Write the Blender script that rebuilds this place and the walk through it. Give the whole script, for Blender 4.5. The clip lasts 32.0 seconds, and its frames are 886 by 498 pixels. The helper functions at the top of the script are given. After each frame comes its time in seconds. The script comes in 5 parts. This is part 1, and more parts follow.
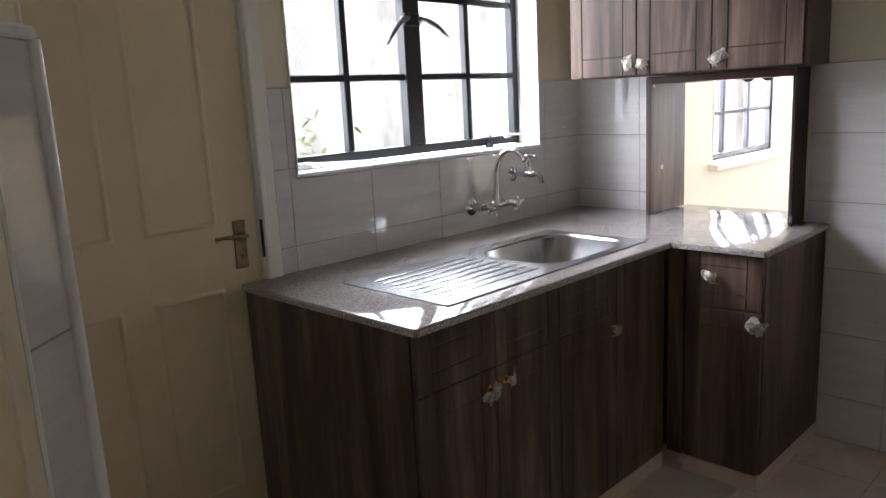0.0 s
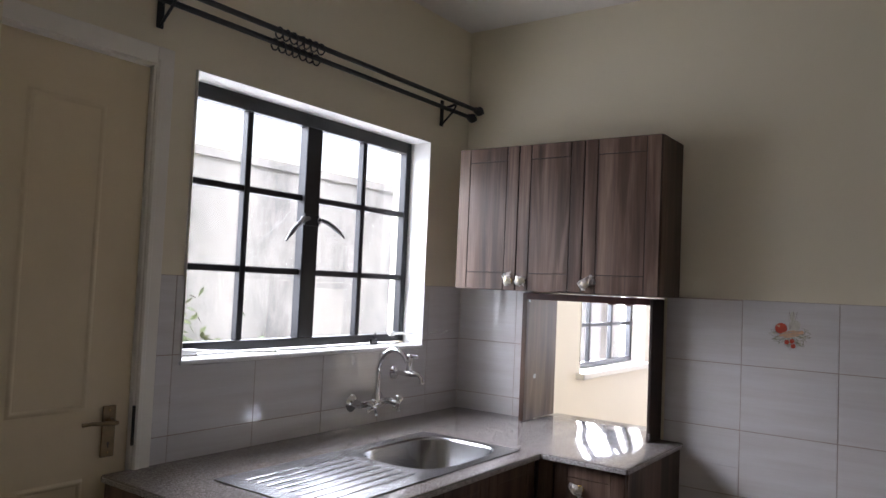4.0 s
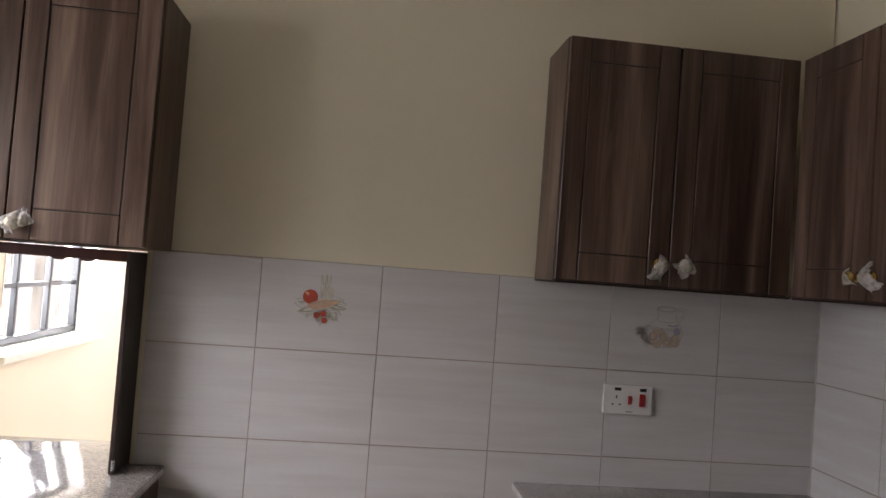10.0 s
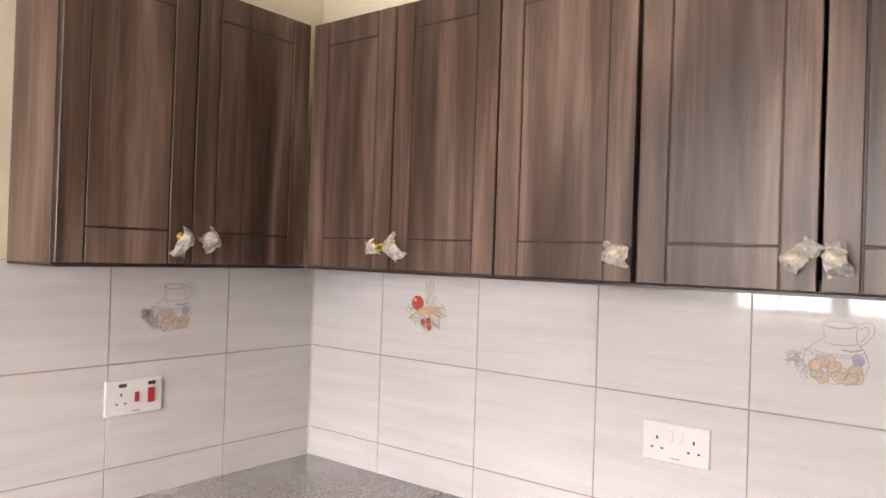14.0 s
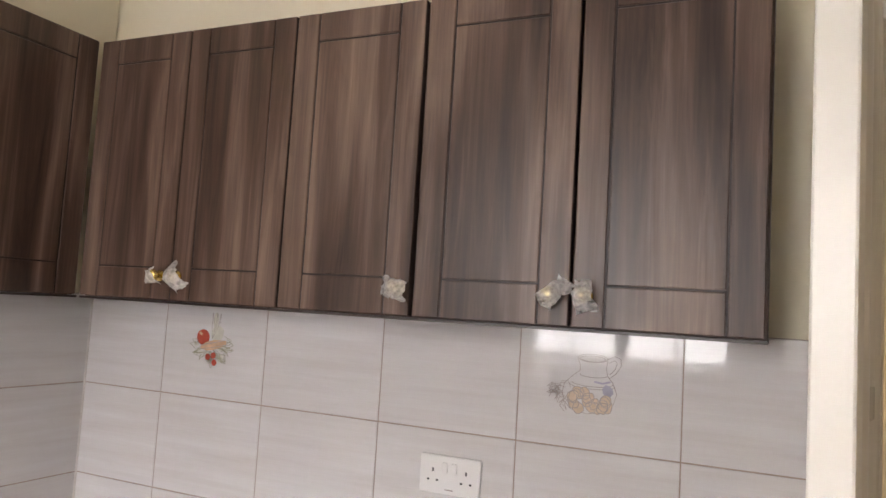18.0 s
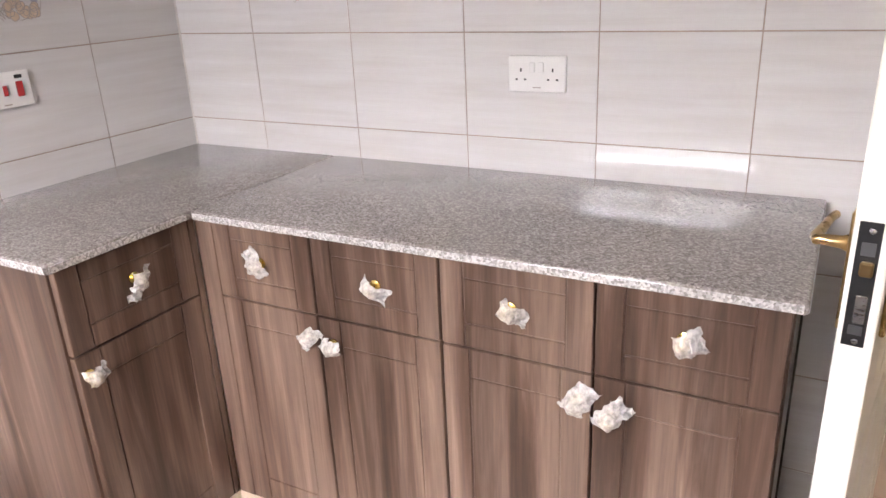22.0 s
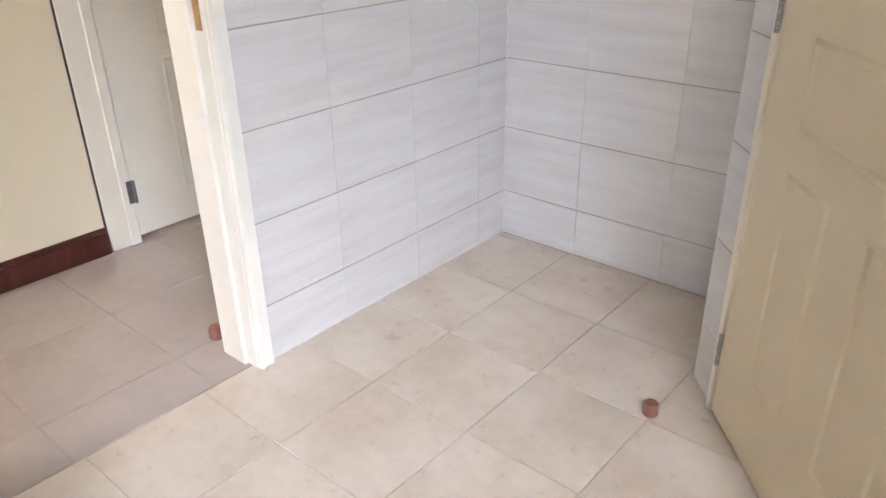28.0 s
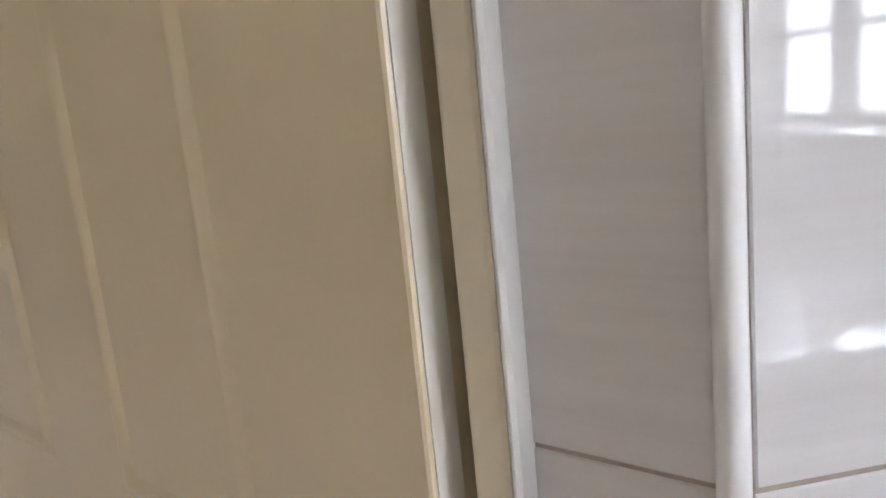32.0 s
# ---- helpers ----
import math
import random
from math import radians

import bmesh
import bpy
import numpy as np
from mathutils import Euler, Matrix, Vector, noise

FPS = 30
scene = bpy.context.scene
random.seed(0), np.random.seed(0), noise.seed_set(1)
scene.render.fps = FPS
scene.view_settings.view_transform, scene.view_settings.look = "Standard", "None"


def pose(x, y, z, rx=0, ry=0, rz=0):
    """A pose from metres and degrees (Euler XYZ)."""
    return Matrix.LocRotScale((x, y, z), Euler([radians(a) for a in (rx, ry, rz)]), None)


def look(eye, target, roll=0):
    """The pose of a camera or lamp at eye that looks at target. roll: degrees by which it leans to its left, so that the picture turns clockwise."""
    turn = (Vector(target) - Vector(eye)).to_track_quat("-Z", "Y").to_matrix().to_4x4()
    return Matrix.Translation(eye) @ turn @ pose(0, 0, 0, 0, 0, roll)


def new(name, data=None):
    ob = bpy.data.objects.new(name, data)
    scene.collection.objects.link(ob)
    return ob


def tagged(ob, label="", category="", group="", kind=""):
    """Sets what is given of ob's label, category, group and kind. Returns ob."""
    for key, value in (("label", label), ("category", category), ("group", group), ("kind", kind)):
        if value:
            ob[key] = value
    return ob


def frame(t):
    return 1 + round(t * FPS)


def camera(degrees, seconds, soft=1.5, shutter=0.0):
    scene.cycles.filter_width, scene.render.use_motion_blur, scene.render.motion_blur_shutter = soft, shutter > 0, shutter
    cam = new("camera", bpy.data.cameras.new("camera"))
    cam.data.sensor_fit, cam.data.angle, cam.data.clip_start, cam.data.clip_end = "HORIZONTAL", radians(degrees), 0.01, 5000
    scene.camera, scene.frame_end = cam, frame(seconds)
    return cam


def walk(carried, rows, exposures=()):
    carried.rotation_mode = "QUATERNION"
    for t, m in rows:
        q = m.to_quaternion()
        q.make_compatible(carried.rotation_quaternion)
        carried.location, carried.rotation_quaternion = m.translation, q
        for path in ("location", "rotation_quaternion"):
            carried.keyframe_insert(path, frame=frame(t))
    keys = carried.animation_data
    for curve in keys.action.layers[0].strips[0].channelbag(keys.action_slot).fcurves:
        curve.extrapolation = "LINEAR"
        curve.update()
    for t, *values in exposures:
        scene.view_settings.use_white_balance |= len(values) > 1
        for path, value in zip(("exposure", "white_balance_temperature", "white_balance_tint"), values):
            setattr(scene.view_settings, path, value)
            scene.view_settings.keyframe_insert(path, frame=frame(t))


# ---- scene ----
cam = camera(62.4, 32.0)
PATH = [
    (0, (-2.947, 0.995, 1.385), (-1.568, 2.389, 0.992), -3.0),
    (0.5, (-2.989, 0.959, 1.395), (-1.507, 2.254, 1.038), -2.6),
    (1, (-3.016, 0.958, 1.402), (-1.482, 2.198, 1.071), -2.0),
    (1.5, (-3.045, 0.968, 1.406), (-1.507, 2.216, 1.126), -0.9),
    (2, (-3.058, 0.986, 1.413), (-1.531, 2.265, 1.222), 1.5),
    (2.5, (-3.057, 0.983, 1.414), (-1.513, 2.248, 1.29), 2.0),
    (3, (-3.056, 0.983, 1.436), (-1.484, 2.22, 1.395), 2.1),
    (3.5, (-3.047, 0.963, 1.469), (-1.449, 2.163, 1.54), 2.0),
    (5.5, (-2.98, 1.035, 1.379), (-1.209, 1.962, 1.327), 1.1),
    (6, (-2.841, 1.126, 1.361), (-1.028, 1.949, 1.165), 1.1),
    (6.5, (-2.724, 1.164, 1.37), (-0.913, 1.99, 1.175), 1.2),
    (7, (-2.625, 1.22, 1.399), (-0.801, 2.031, 1.273), 1.7),
    (7.5, (-2.507, 1.319, 1.412), (-0.636, 2.021, 1.362), 2.2),
    (8, (-2.41, 1.348, 1.412), (-0.495, 1.925, 1.394), 2.3),
    (8.5, (-2.291, 1.371, 1.445), (-0.337, 1.793, 1.419), 2.8),
    (9, (-2.24, 1.401, 1.447), (-0.258, 1.666, 1.413), 4.2),
    (9.5, (-2.155, 1.372, 1.442), (-0.156, 1.403, 1.499), 4.7),
    (10, (-2.103, 1.388, 1.446), (-0.115, 1.18, 1.513), 4.3),
    (10.5, (-2.072, 1.398, 1.44), (-0.12, 0.971, 1.513), 3.6),
    (11, (-2.035, 1.391, 1.44), (-0.135, 0.772, 1.504), 3.0),
    (11.5, (-1.999, 1.399, 1.456), (-0.137, 0.671, 1.476), 3.2),
    (12, (-1.895, 1.444, 1.477), (-0.084, 0.596, 1.47), 3.0),
    (12.5, (-1.772, 1.433, 1.445), (-0.069, 0.385, 1.463), 0.5),
    (13, (-1.729, 1.495, 1.488), (-0.179, 0.231, 1.463), -0.5),
    (13.5, (-1.687, 1.481, 1.502), (-0.302, 0.039, 1.454), -0.4),
    (14, (-1.732, 1.565, 1.496), (-0.501, -0.011, 1.511), 1.9),
    (14.5, (-1.763, 1.581, 1.518), (-0.604, -0.046, 1.607), 3.8),
    (16.5, (-1.801, 1.527, 1.536), (-0.778, -0.177, 1.759), 4.3),
    (17, (-1.798, 1.558, 1.54), (-0.89, -0.212, 1.744), 4.1),
    (17.5, (-1.81, 1.531, 1.499), (-0.968, -0.271, 1.711), 4.2),
    (18, (-1.815, 1.532, 1.476), (-0.986, -0.281, 1.634), 3.4),
    (18.5, (-1.816, 1.598, 1.481), (-0.944, -0.202, 1.486), 1.5),
    (19, (-1.839, 1.667, 1.472), (-0.91, -0.101, 1.369), -0.1),
    (19.5, (-1.846, 1.694, 1.451), (-0.928, -0.078, 1.326), -0.4),
    (20, (-1.842, 1.689, 1.436), (-0.933, -0.082, 1.244), -0.7),
    (20.5, (-1.84, 1.668, 1.409), (-0.928, -0.075, 1.053), -1.6),
    (21, (-1.825, 1.666, 1.388), (-0.91, -0.042, 0.897), -2.1),
    (21.5, (-1.817, 1.663, 1.365), (-0.901, -0.008, 0.759), -2.4),
    (22, (-1.816, 1.666, 1.34), (-0.904, 0.033, 0.633), -2.7),
    (22.5, (-1.825, 1.674, 1.321), (-0.911, 0.089, 0.512), -3.0),
    (23, (-1.827, 1.689, 1.3), (-0.873, 0.169, 0.418), -2.9),
    (23.5, (-1.814, 1.702, 1.285), (-0.819, 0.243, 0.346), -2.0),
    (24, (-1.797, 1.72, 1.285), (-0.77, 0.274, 0.36), -1.4),
    (24.5, (-1.757, 1.695, 1.284), (-0.763, 0.21, 0.387), -0.8),
    (26.5, (-1.751, 1.39, 1.204), (-2.136, -0.332, 0.261), -4.8),
    (27, (-1.746, 1.470, 1.217), (-2.626, -0.072, 0.304), -2.7),
    (27.5, (-1.783, 1.532, 1.25), (-2.97, 0.19, 0.36), -1.3),
    (28, (-1.789, 1.556, 1.241), (-3.145, 0.383, 0.355), -1.0),
    (28.5, (-1.855, 1.586, 1.262), (-3.321, 0.553, 0.376), -1.6),
    (29, (-1.987, 1.607, 1.276), (-3.531, 0.694, 0.391), -2.3),
    (29.5, (-2.077, 1.615, 1.283), (-3.717, 0.826, 0.453), -2.1),
    (30, (-2.174, 1.575, 1.3), (-3.957, 0.954, 0.641), -1.5),
    (30.5, (-2.315, 1.535, 1.316), (-4.22, 1.365, 0.731), -2.9),
    (31, (-2.422, 1.521, 1.351), (-4.311, 1.691, 0.716), -5.2),
    (31.5, (-2.444, 1.537, 1.372), (-4.393, 1.697, 0.953), -4.1),
    (32, (-2.494, 1.558, 1.354), (-4.437, 1.859, 0.986), -5.7),
]
EXPOSURES = [(0, 1.05, 6200, 19), (2, 0.88, 6150, 20), (3.5, 0.8, 6150, 22), (6, -0.07, 6100, 19), (7, 0.1, 6350, 23), (8, 0.2, 6600, 26), (9, 0.78, 6400, 24), (10, 0.95, 6700, 21), (11, 2.15, 6750, 20), (12, 2.35, 6800, 23), (13, 2.6, 6850, 24), (14, 2.9, 7080, 25), (17, 2.55, 7200, 25), (17.5, 2.15, 7100, 24), (18, 2.27, 6950, 23), (20, 2.15, 6750, 22), (22, 2.67, 6730, 24), (23, 2.6, 6680, 24), (24, 2.61, 6560, 23), (26.5, 2.4, 6300, 20), (27, 2.8, 6250, 19), (28, 2.88, 5950, 17), (29, 2.85, 6050, 18), (30, 2.75, 6250, 19), (31, 2.5, 6350, 19), (32, 2.45, 6000, 18)]
walk(cam, [(t, look(eye, target, roll)) for t, eye, target, roll in PATH], EXPOSURES)

# ---- world and light ----
world = bpy.data.worlds.new("sky")
scene.world = world
world.use_nodes = True
wn = world.node_tree.nodes
sky = wn.new("ShaderNodeTexSky")
sky.sky_type = "NISHITA"
sky.sun_disc = False
sky.sun_elevation, sky.sun_rotation = radians(60), radians(170)
sky.air_density, sky.dust_density, sky.ozone_density = 0.4, 8.0, 0.0
world.node_tree.links.new(sky.outputs[0], wn["Background"].inputs[0])
wn["Background"].inputs[1].default_value = 0.15


def area_lamp(name, m, w, h, watts, colour):
    data = bpy.data.lights.new(name, "AREA")
    data.shape, data.size, data.size_y, data.energy, data.color = "RECTANGLE", w, h, watts, colour
    ob = new(name, data)
    ob.matrix_world = m
    return tagged(ob, "area lamp that stands in for daylight", "daylight", kind="structure")


sun_data = bpy.data.lights.new("sun", "SUN")
sun_data.energy, sun_data.angle, sun_data.color = 3.0, radians(4), (1.0, 0.96, 0.9)
sun = new("sun", sun_data)
sun.matrix_world = look((3, -12, 12), (0, 2.0, 0))
tagged(sun, "soft sun behind thin cloud", "sun", kind="structure")
SKY_COLOUR = (0.9, 0.95, 1.0)
WINDOW_COLOUR = (0.92, 0.96, 1.0)
area_lamp("daylight_open_sky", look((-1.6, 7.0, 5.4), (-1.2, 3.2, 1.6)), 13.0, 4.8, 2300, SKY_COLOUR)
area_lamp("daylight_window_opening", look((-0.952, 3.33, 1.68), (-0.952, 1.6, 1.5)), 1.26, 0.92, 13, WINDOW_COLOUR)
area_lamp("daylight_dining_window", look((2.03, 3.33, 1.54), (2.03, 1.4, 1.3)), 1.16, 1.14, 66, WINDOW_COLOUR)
# Added fill lamp in an invented, unseen opening; it brightens the dining room.
area_lamp("daylight_dining_opening", look((3.95, 1.6, 1.6), (0, 2.0, 1.4)), 1.6, 1.8, 24, (0.80, 0.90, 1.0))
# Added fill at the unseen corridor end, for light from other rooms.
area_lamp("daylight_corridor_opening", look((0.9, -0.6, 1.6), (-4, -0.6, 1.0)), 0.7, 1.6, 5.2, (1.0, 0.95, 0.92))

# ---- materials ----


class Mat:
    """Small builder for node materials."""

    def __init__(self, name, rough=0.5, metal=0.0, spec=0.5):
        self.m = bpy.data.materials.new(name)
        self.m.use_nodes = True
        self.t = self.m.node_tree
        self.b = self.t.nodes["Principled BSDF"]
        self.b.inputs["Roughness"].default_value = rough
        self.b.inputs["Metallic"].default_value = metal
        self.b.inputs["Specular IOR Level"].default_value = spec

    def node(self, kind, **vals):
        n = self.t.nodes.new(kind)
        for k, v in vals.items():
            n.inputs[k.replace("_", " ")].default_value = v
        return n

    def link(self, a, b):
        self.t.links.new(a, b)

    def coords(self, scale=(1, 1, 1), shift=True):
        tc = self.t.nodes.new("ShaderNodeTexCoord")
        mp = self.t.nodes.new("ShaderNodeMapping")
        mp.inputs["Scale"].default_value = scale
        self.link(tc.outputs["Object"], mp.inputs["Vector"])
        if shift:
            info = self.t.nodes.new("ShaderNodeObjectInfo")
            mul = self.t.nodes.new("ShaderNodeMath")
            mul.operation = "MULTIPLY"
            mul.inputs[1].default_value = 37.0
            self.link(info.outputs["Random"], mul.inputs[0])
            self.link(mul.outputs[0], mp.inputs["Location"])
        return mp.outputs[0]

    def noise(self, vec, scale, detail=4, rough=0.6, bend=0.0):
        n = self.node("ShaderNodeTexNoise", Scale=scale, Detail=detail, Roughness=rough, Distortion=bend)
        self.link(vec, n.inputs["Vector"])
        return n.outputs["Fac"]

    def ramp(self, fac, *stops):
        n = self.t.nodes.new("ShaderNodeValToRGB")
        e = n.color_ramp.elements
        while len(e) < len(stops):
            e.new(0.5)
        for el, (p, c) in zip(e, stops):
            el.position, el.color = p, (*c, 1) if len(c) == 3 else c
        self.link(fac, n.inputs[0])
        return n.outputs[0]

    def mix(self, fac, a, b, mode="MIX"):
        n = self.t.nodes.new("ShaderNodeMix")
        n.data_type, n.blend_type = "RGBA", mode
        for s, i in ((fac, 0), (a, 6), (b, 7)):
            if isinstance(s, (int, float)):
                n.inputs[i].default_value = s
            elif isinstance(s, tuple):
                n.inputs[i].default_value = (*s, 1)
            else:
                self.link(s, n.inputs[i])
        return n.outputs[2]

    def colour(self, out):
        if isinstance(out, tuple):
            self.b.inputs["Base Color"].default_value = (*out, 1)
        else:
            self.link(out, self.b.inputs["Base Color"])
        return self

    def rough(self, fac, lo, hi):
        n = self.t.nodes.new("ShaderNodeMapRange")
        n.inputs[3].default_value, n.inputs[4].default_value = lo, hi
        self.link(fac, n.inputs[0])
        self.link(n.outputs[0], self.b.inputs["Roughness"])
        return self

    def bump(self, fac, strength, dist=0.002):
        n = self.node("ShaderNodeBump", Strength=strength, Distance=dist)
        self.link(fac, n.inputs["Height"])
        self.link(n.outputs[0], self.b.inputs["Normal"])
        return self


def plain(name, c, rough=0.5, metal=0.0, var=0.08, scale=12.0, bump=0.05):
    k = Mat(name, rough, metal)
    v = k.coords()
    n = k.noise(v, scale)
    k.colour(k.ramp(n, (0.3, tuple(x * (1 - var) for x in c)), (0.7, tuple(min(1, x * (1 + var)) for x in c))))
    k.rough(n, max(0.02, rough - 0.06), min(1, rough + 0.06))
    if bump:
        k.bump(k.noise(v, scale * 14, 2), bump, 0.001)
    return k.m


def wall_paint(name, c):
    k = Mat(name, 0.55)
    v = k.coords(shift=False)
    n = k.noise(v, 1.3, 5)
    f = k.noise(v, 90, 3)
    k.colour(k.ramp(n, (0.25, tuple(x * 0.95 for x in c)), (0.75, c)))
    k.rough(n, 0.45, 0.65)
    return k.bump(f, 0.12, 0.001).m


def laminate(name, dark, mid, pale):
    """Printed wood with upright grain that runs on across the milled grooves of a front."""
    k = Mat(name, 0.36, 0.0, 0.42)
    geo = k.t.nodes.new("ShaderNodeNewGeometry")

    def at(scale):
        mp = k.t.nodes.new("ShaderNodeMapping")
        mp.inputs["Scale"].default_value = scale
        k.link(geo.outputs["Position"], mp.inputs["Vector"])
        return mp.outputs[0]

    wave = k.noise(at((0.8, 0.8, 0.5)), 2.0, 2)
    n = k.noise(at((10.0, 10.0, 0.6)), 2.2, 5, 0.6, 0.8)
    broad = k.noise(at((4.0, 4.0, 0.45)), 1.9, 2, 0.5, 0.5)
    fine = k.noise(at((105, 105, 3.0)), 1.5, 3, 0.7, 0.4)
    base = k.ramp(n, (0.34, dark), (0.5, mid), (0.68, pale))
    base = k.mix(0.5, base, k.ramp(broad, (0.38, dark), (0.5, mid), (0.60, pale)))
    base = k.mix(0.42, base, k.ramp(fine, (0.34, (0.50, 0.49, 0.48)), (0.64, (1.1, 1.1, 1.1))), "MULTIPLY")
    base = k.mix(0.35, base, k.ramp(wave, (0.35, (0.72, 0.70, 0.70)), (0.65, (1.0, 1.0, 1.0))), "MULTIPLY")
    k.colour(base)
    k.rough(n, 0.32, 0.46)
    return k.bump(fine, 0.08, 0.0006).m


def streak_tile(name):
    k = Mat(name, 0.12)
    v = k.coords((1.0, 1.0, 12.0))
    n = k.noise(v, 2.2, 4, 0.55)
    s = k.noise(k.coords((2.2, 2.2, 70.0)), 2.0, 3, 0.6)
    base = k.ramp(n, (0.30, (0.62, 0.59, 0.57)), (0.5, (0.66, 0.637, 0.622)), (0.70, (0.695, 0.68, 0.67)))
    base = k.mix(0.08, base, k.ramp(s, (0.38, (0.56, 0.53, 0.51)), (0.62, (0.80, 0.79, 0.78))))
    k.colour(base)
    k.rough(n, 0.03, 0.07)
    return k.bump(n, 0.03, 0.001).m


def floor_tile(name, a, b, rough):
    k = Mat(name, rough)
    v = k.coords()
    n = k.noise(v, 3.5, 5)
    m = k.noise(v, 26, 4)
    base = k.ramp(n, (0.3, a), (0.7, b))
    base = k.mix(0.12, base, k.ramp(m, (0.35, tuple(x * 0.85 for x in a)), (0.65, tuple(min(1, x * 1.05) for x in b))))
    k.colour(base)
    k.rough(m, rough - 0.06, rough + 0.1)
    return k.bump(m, 0.04, 0.001).m


def granite_mat(name, gain, rough, shine):
    k = Mat(name, rough, 0.0, shine)
    v = k.coords()
    vo = k.node("ShaderNodeTexVoronoi", Scale=255.0)
    k.link(v, vo.inputs["Vector"])
    vo2 = k.node("ShaderNodeTexVoronoi", Scale=520.0)
    k.link(v, vo2.inputs["Vector"])
    n = k.noise(v, 5.0, 3)
    sep = k.t.nodes.new("ShaderNodeSeparateColor")
    k.link(vo.outputs["Color"], sep.inputs[0])
    sep2 = k.t.nodes.new("ShaderNodeSeparateColor")
    k.link(vo2.outputs["Color"], sep2.inputs[0])
    base = k.ramp(sep.outputs[0], (0.08, (0.095, 0.082, 0.072)), (0.3, (0.205, 0.180, 0.162)), (0.62, (0.290, 0.260, 0.238)), (0.94, (0.52, 0.485, 0.455)))
    fine = k.ramp(sep2.outputs[1], (0.12, (0.095, 0.083, 0.073)), (0.5, (0.215, 0.190, 0.172)), (0.9, (0.35, 0.32, 0.298)))
    base = k.mix(0.42, base, fine)
    base = k.mix(0.25, base, k.ramp(n, (0.35, (0.21, 0.19, 0.175)), (0.65, (0.30, 0.275, 0.255))))
    k.colour(k.mix(gain, base, k.ramp(sep.outputs[0], (0.1, (0.30, 0.285, 0.27)), (0.8, (0.78, 0.76, 0.74)))))
    k.rough(n, rough, rough * 2)
    return k.m


def film_mat():
    k = Mat("clear_film", 0.38, 0.0, 0.5)
    v = k.coords()
    n = k.noise(v, 60, 3)
    k.colour(k.ramp(n, (0.3, (0.80, 0.79, 0.76)), (0.7, (0.92, 0.91, 0.89))))
    al = k.t.nodes.new("ShaderNodeMapRange")
    al.inputs[1].default_value, al.inputs[2].default_value, al.inputs[3].default_value, al.inputs[4].default_value = 0.35, 0.65, 0.36, 0.66
    k.link(k.noise(v, 95, 2), al.inputs[0])
    k.link(al.outputs[0], k.b.inputs["Alpha"])
    return k.bump(n, 0.06, 0.001).m


def door_paint_mat():
    k = Mat("cream_gloss_paint", 0.3)
    v = k.coords()
    n = k.noise(v, 5.0)
    grain = k.noise(k.coords((170, 170, 5)), 1.4, 4, 0.65)
    k.colour(k.ramp(n, (0.3, (0.69, 0.58, 0.385)), (0.7, (0.73, 0.615, 0.415))))
    k.rough(n, 0.26, 0.38)
    return k.bump(grain, 0.10, 0.0012).m


def steel_mat():
    k = Mat("brushed_steel", 0.28, 1.0)
    v = k.coords((6, 180, 180))
    n = k.noise(v, 2.0, 3)
    k.colour(k.ramp(n, (0.3, (0.40, 0.40, 0.405)), (0.7, (0.52, 0.52, 0.525))))
    k.rough(n, 0.2, 0.36)
    return k.bump(n, 0.012, 0.0004).m


def concrete_mat():
    k = Mat("stained_concrete", 0.9)
    v = k.coords((1, 1, 0.5))
    n = k.noise(v, 2.2, 8, 0.68)
    k.colour(k.ramp(n, (0.3, (0.13, 0.137, 0.145)), (0.48, (0.25, 0.257, 0.265)), (0.7, (0.32, 0.325, 0.33))))
    return k.bump(n, 0.3, 0.01).m


CREAM = wall_paint("cream_paint", (0.81, 0.745, 0.575))
DINING_PAINT = wall_paint("pale_dining_paint", (0.82, 0.765, 0.665))
CEIL = wall_paint("white_ceiling_paint", (0.82, 0.80, 0.74))
WHITE_PAINT = wall_paint("white_reveal_paint", (0.83, 0.82, 0.79))
DOOR_PAINT = door_paint_mat()
PALE_DOOR = plain("off_white_gloss_paint", (0.79, 0.76, 0.68), 0.3, var=0.03, scale=6, bump=0.06)
STORE_FRAME = plain("cream_store_frame_paint", (0.74, 0.665, 0.51), 0.32, var=0.04, scale=6, bump=0.06)
FRAME_PAINT = plain("cream_frame_paint", (0.81, 0.78, 0.70), 0.32, var=0.03, scale=6, bump=0.05)
WOOD = laminate("walnut_laminate", (0.038, 0.0205, 0.0135), (0.118, 0.069, 0.047), (0.285, 0.195, 0.147))
# Near-black brown that paints the shade inside the wall cupboards' grooves.
GROOVE_SHADE = plain("groove_shade", (0.026, 0.015, 0.011), 0.5)
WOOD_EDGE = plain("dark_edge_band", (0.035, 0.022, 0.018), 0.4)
MAHOGANY = laminate("red_mahogany", (0.05, 0.012, 0.009), (0.075, 0.02, 0.014), (0.10, 0.028, 0.02))
TILE = streak_tile("glazed_wall_tile")
GROUT = plain("brown_grout", (0.39, 0.31, 0.26), 0.9, var=0.15, scale=30, bump=0.2)
FLOOR_GROUT = plain("floor_grout", (0.47, 0.39, 0.315), 0.9, var=0.12, scale=30, bump=0.2)
ANTIQUE = plain("antique_brass", (0.25, 0.185, 0.10), 0.3, 1.0, var=0.25, scale=30, bump=0.03)
PALE_GROUT = plain("pale_grout", (0.66, 0.62, 0.58), 0.85, var=0.1, scale=30, bump=0.1)
FLOOR_TILE = floor_tile("beige_floor_tile", (0.60, 0.488, 0.38), (0.76, 0.665, 0.56), 0.28)
GREY_TILE = floor_tile("grey_floor_tile", (0.43, 0.365, 0.325), (0.50, 0.435, 0.395), 0.2)
GRANITE = granite_mat("granite", 0.0, 0.04, 0.95)
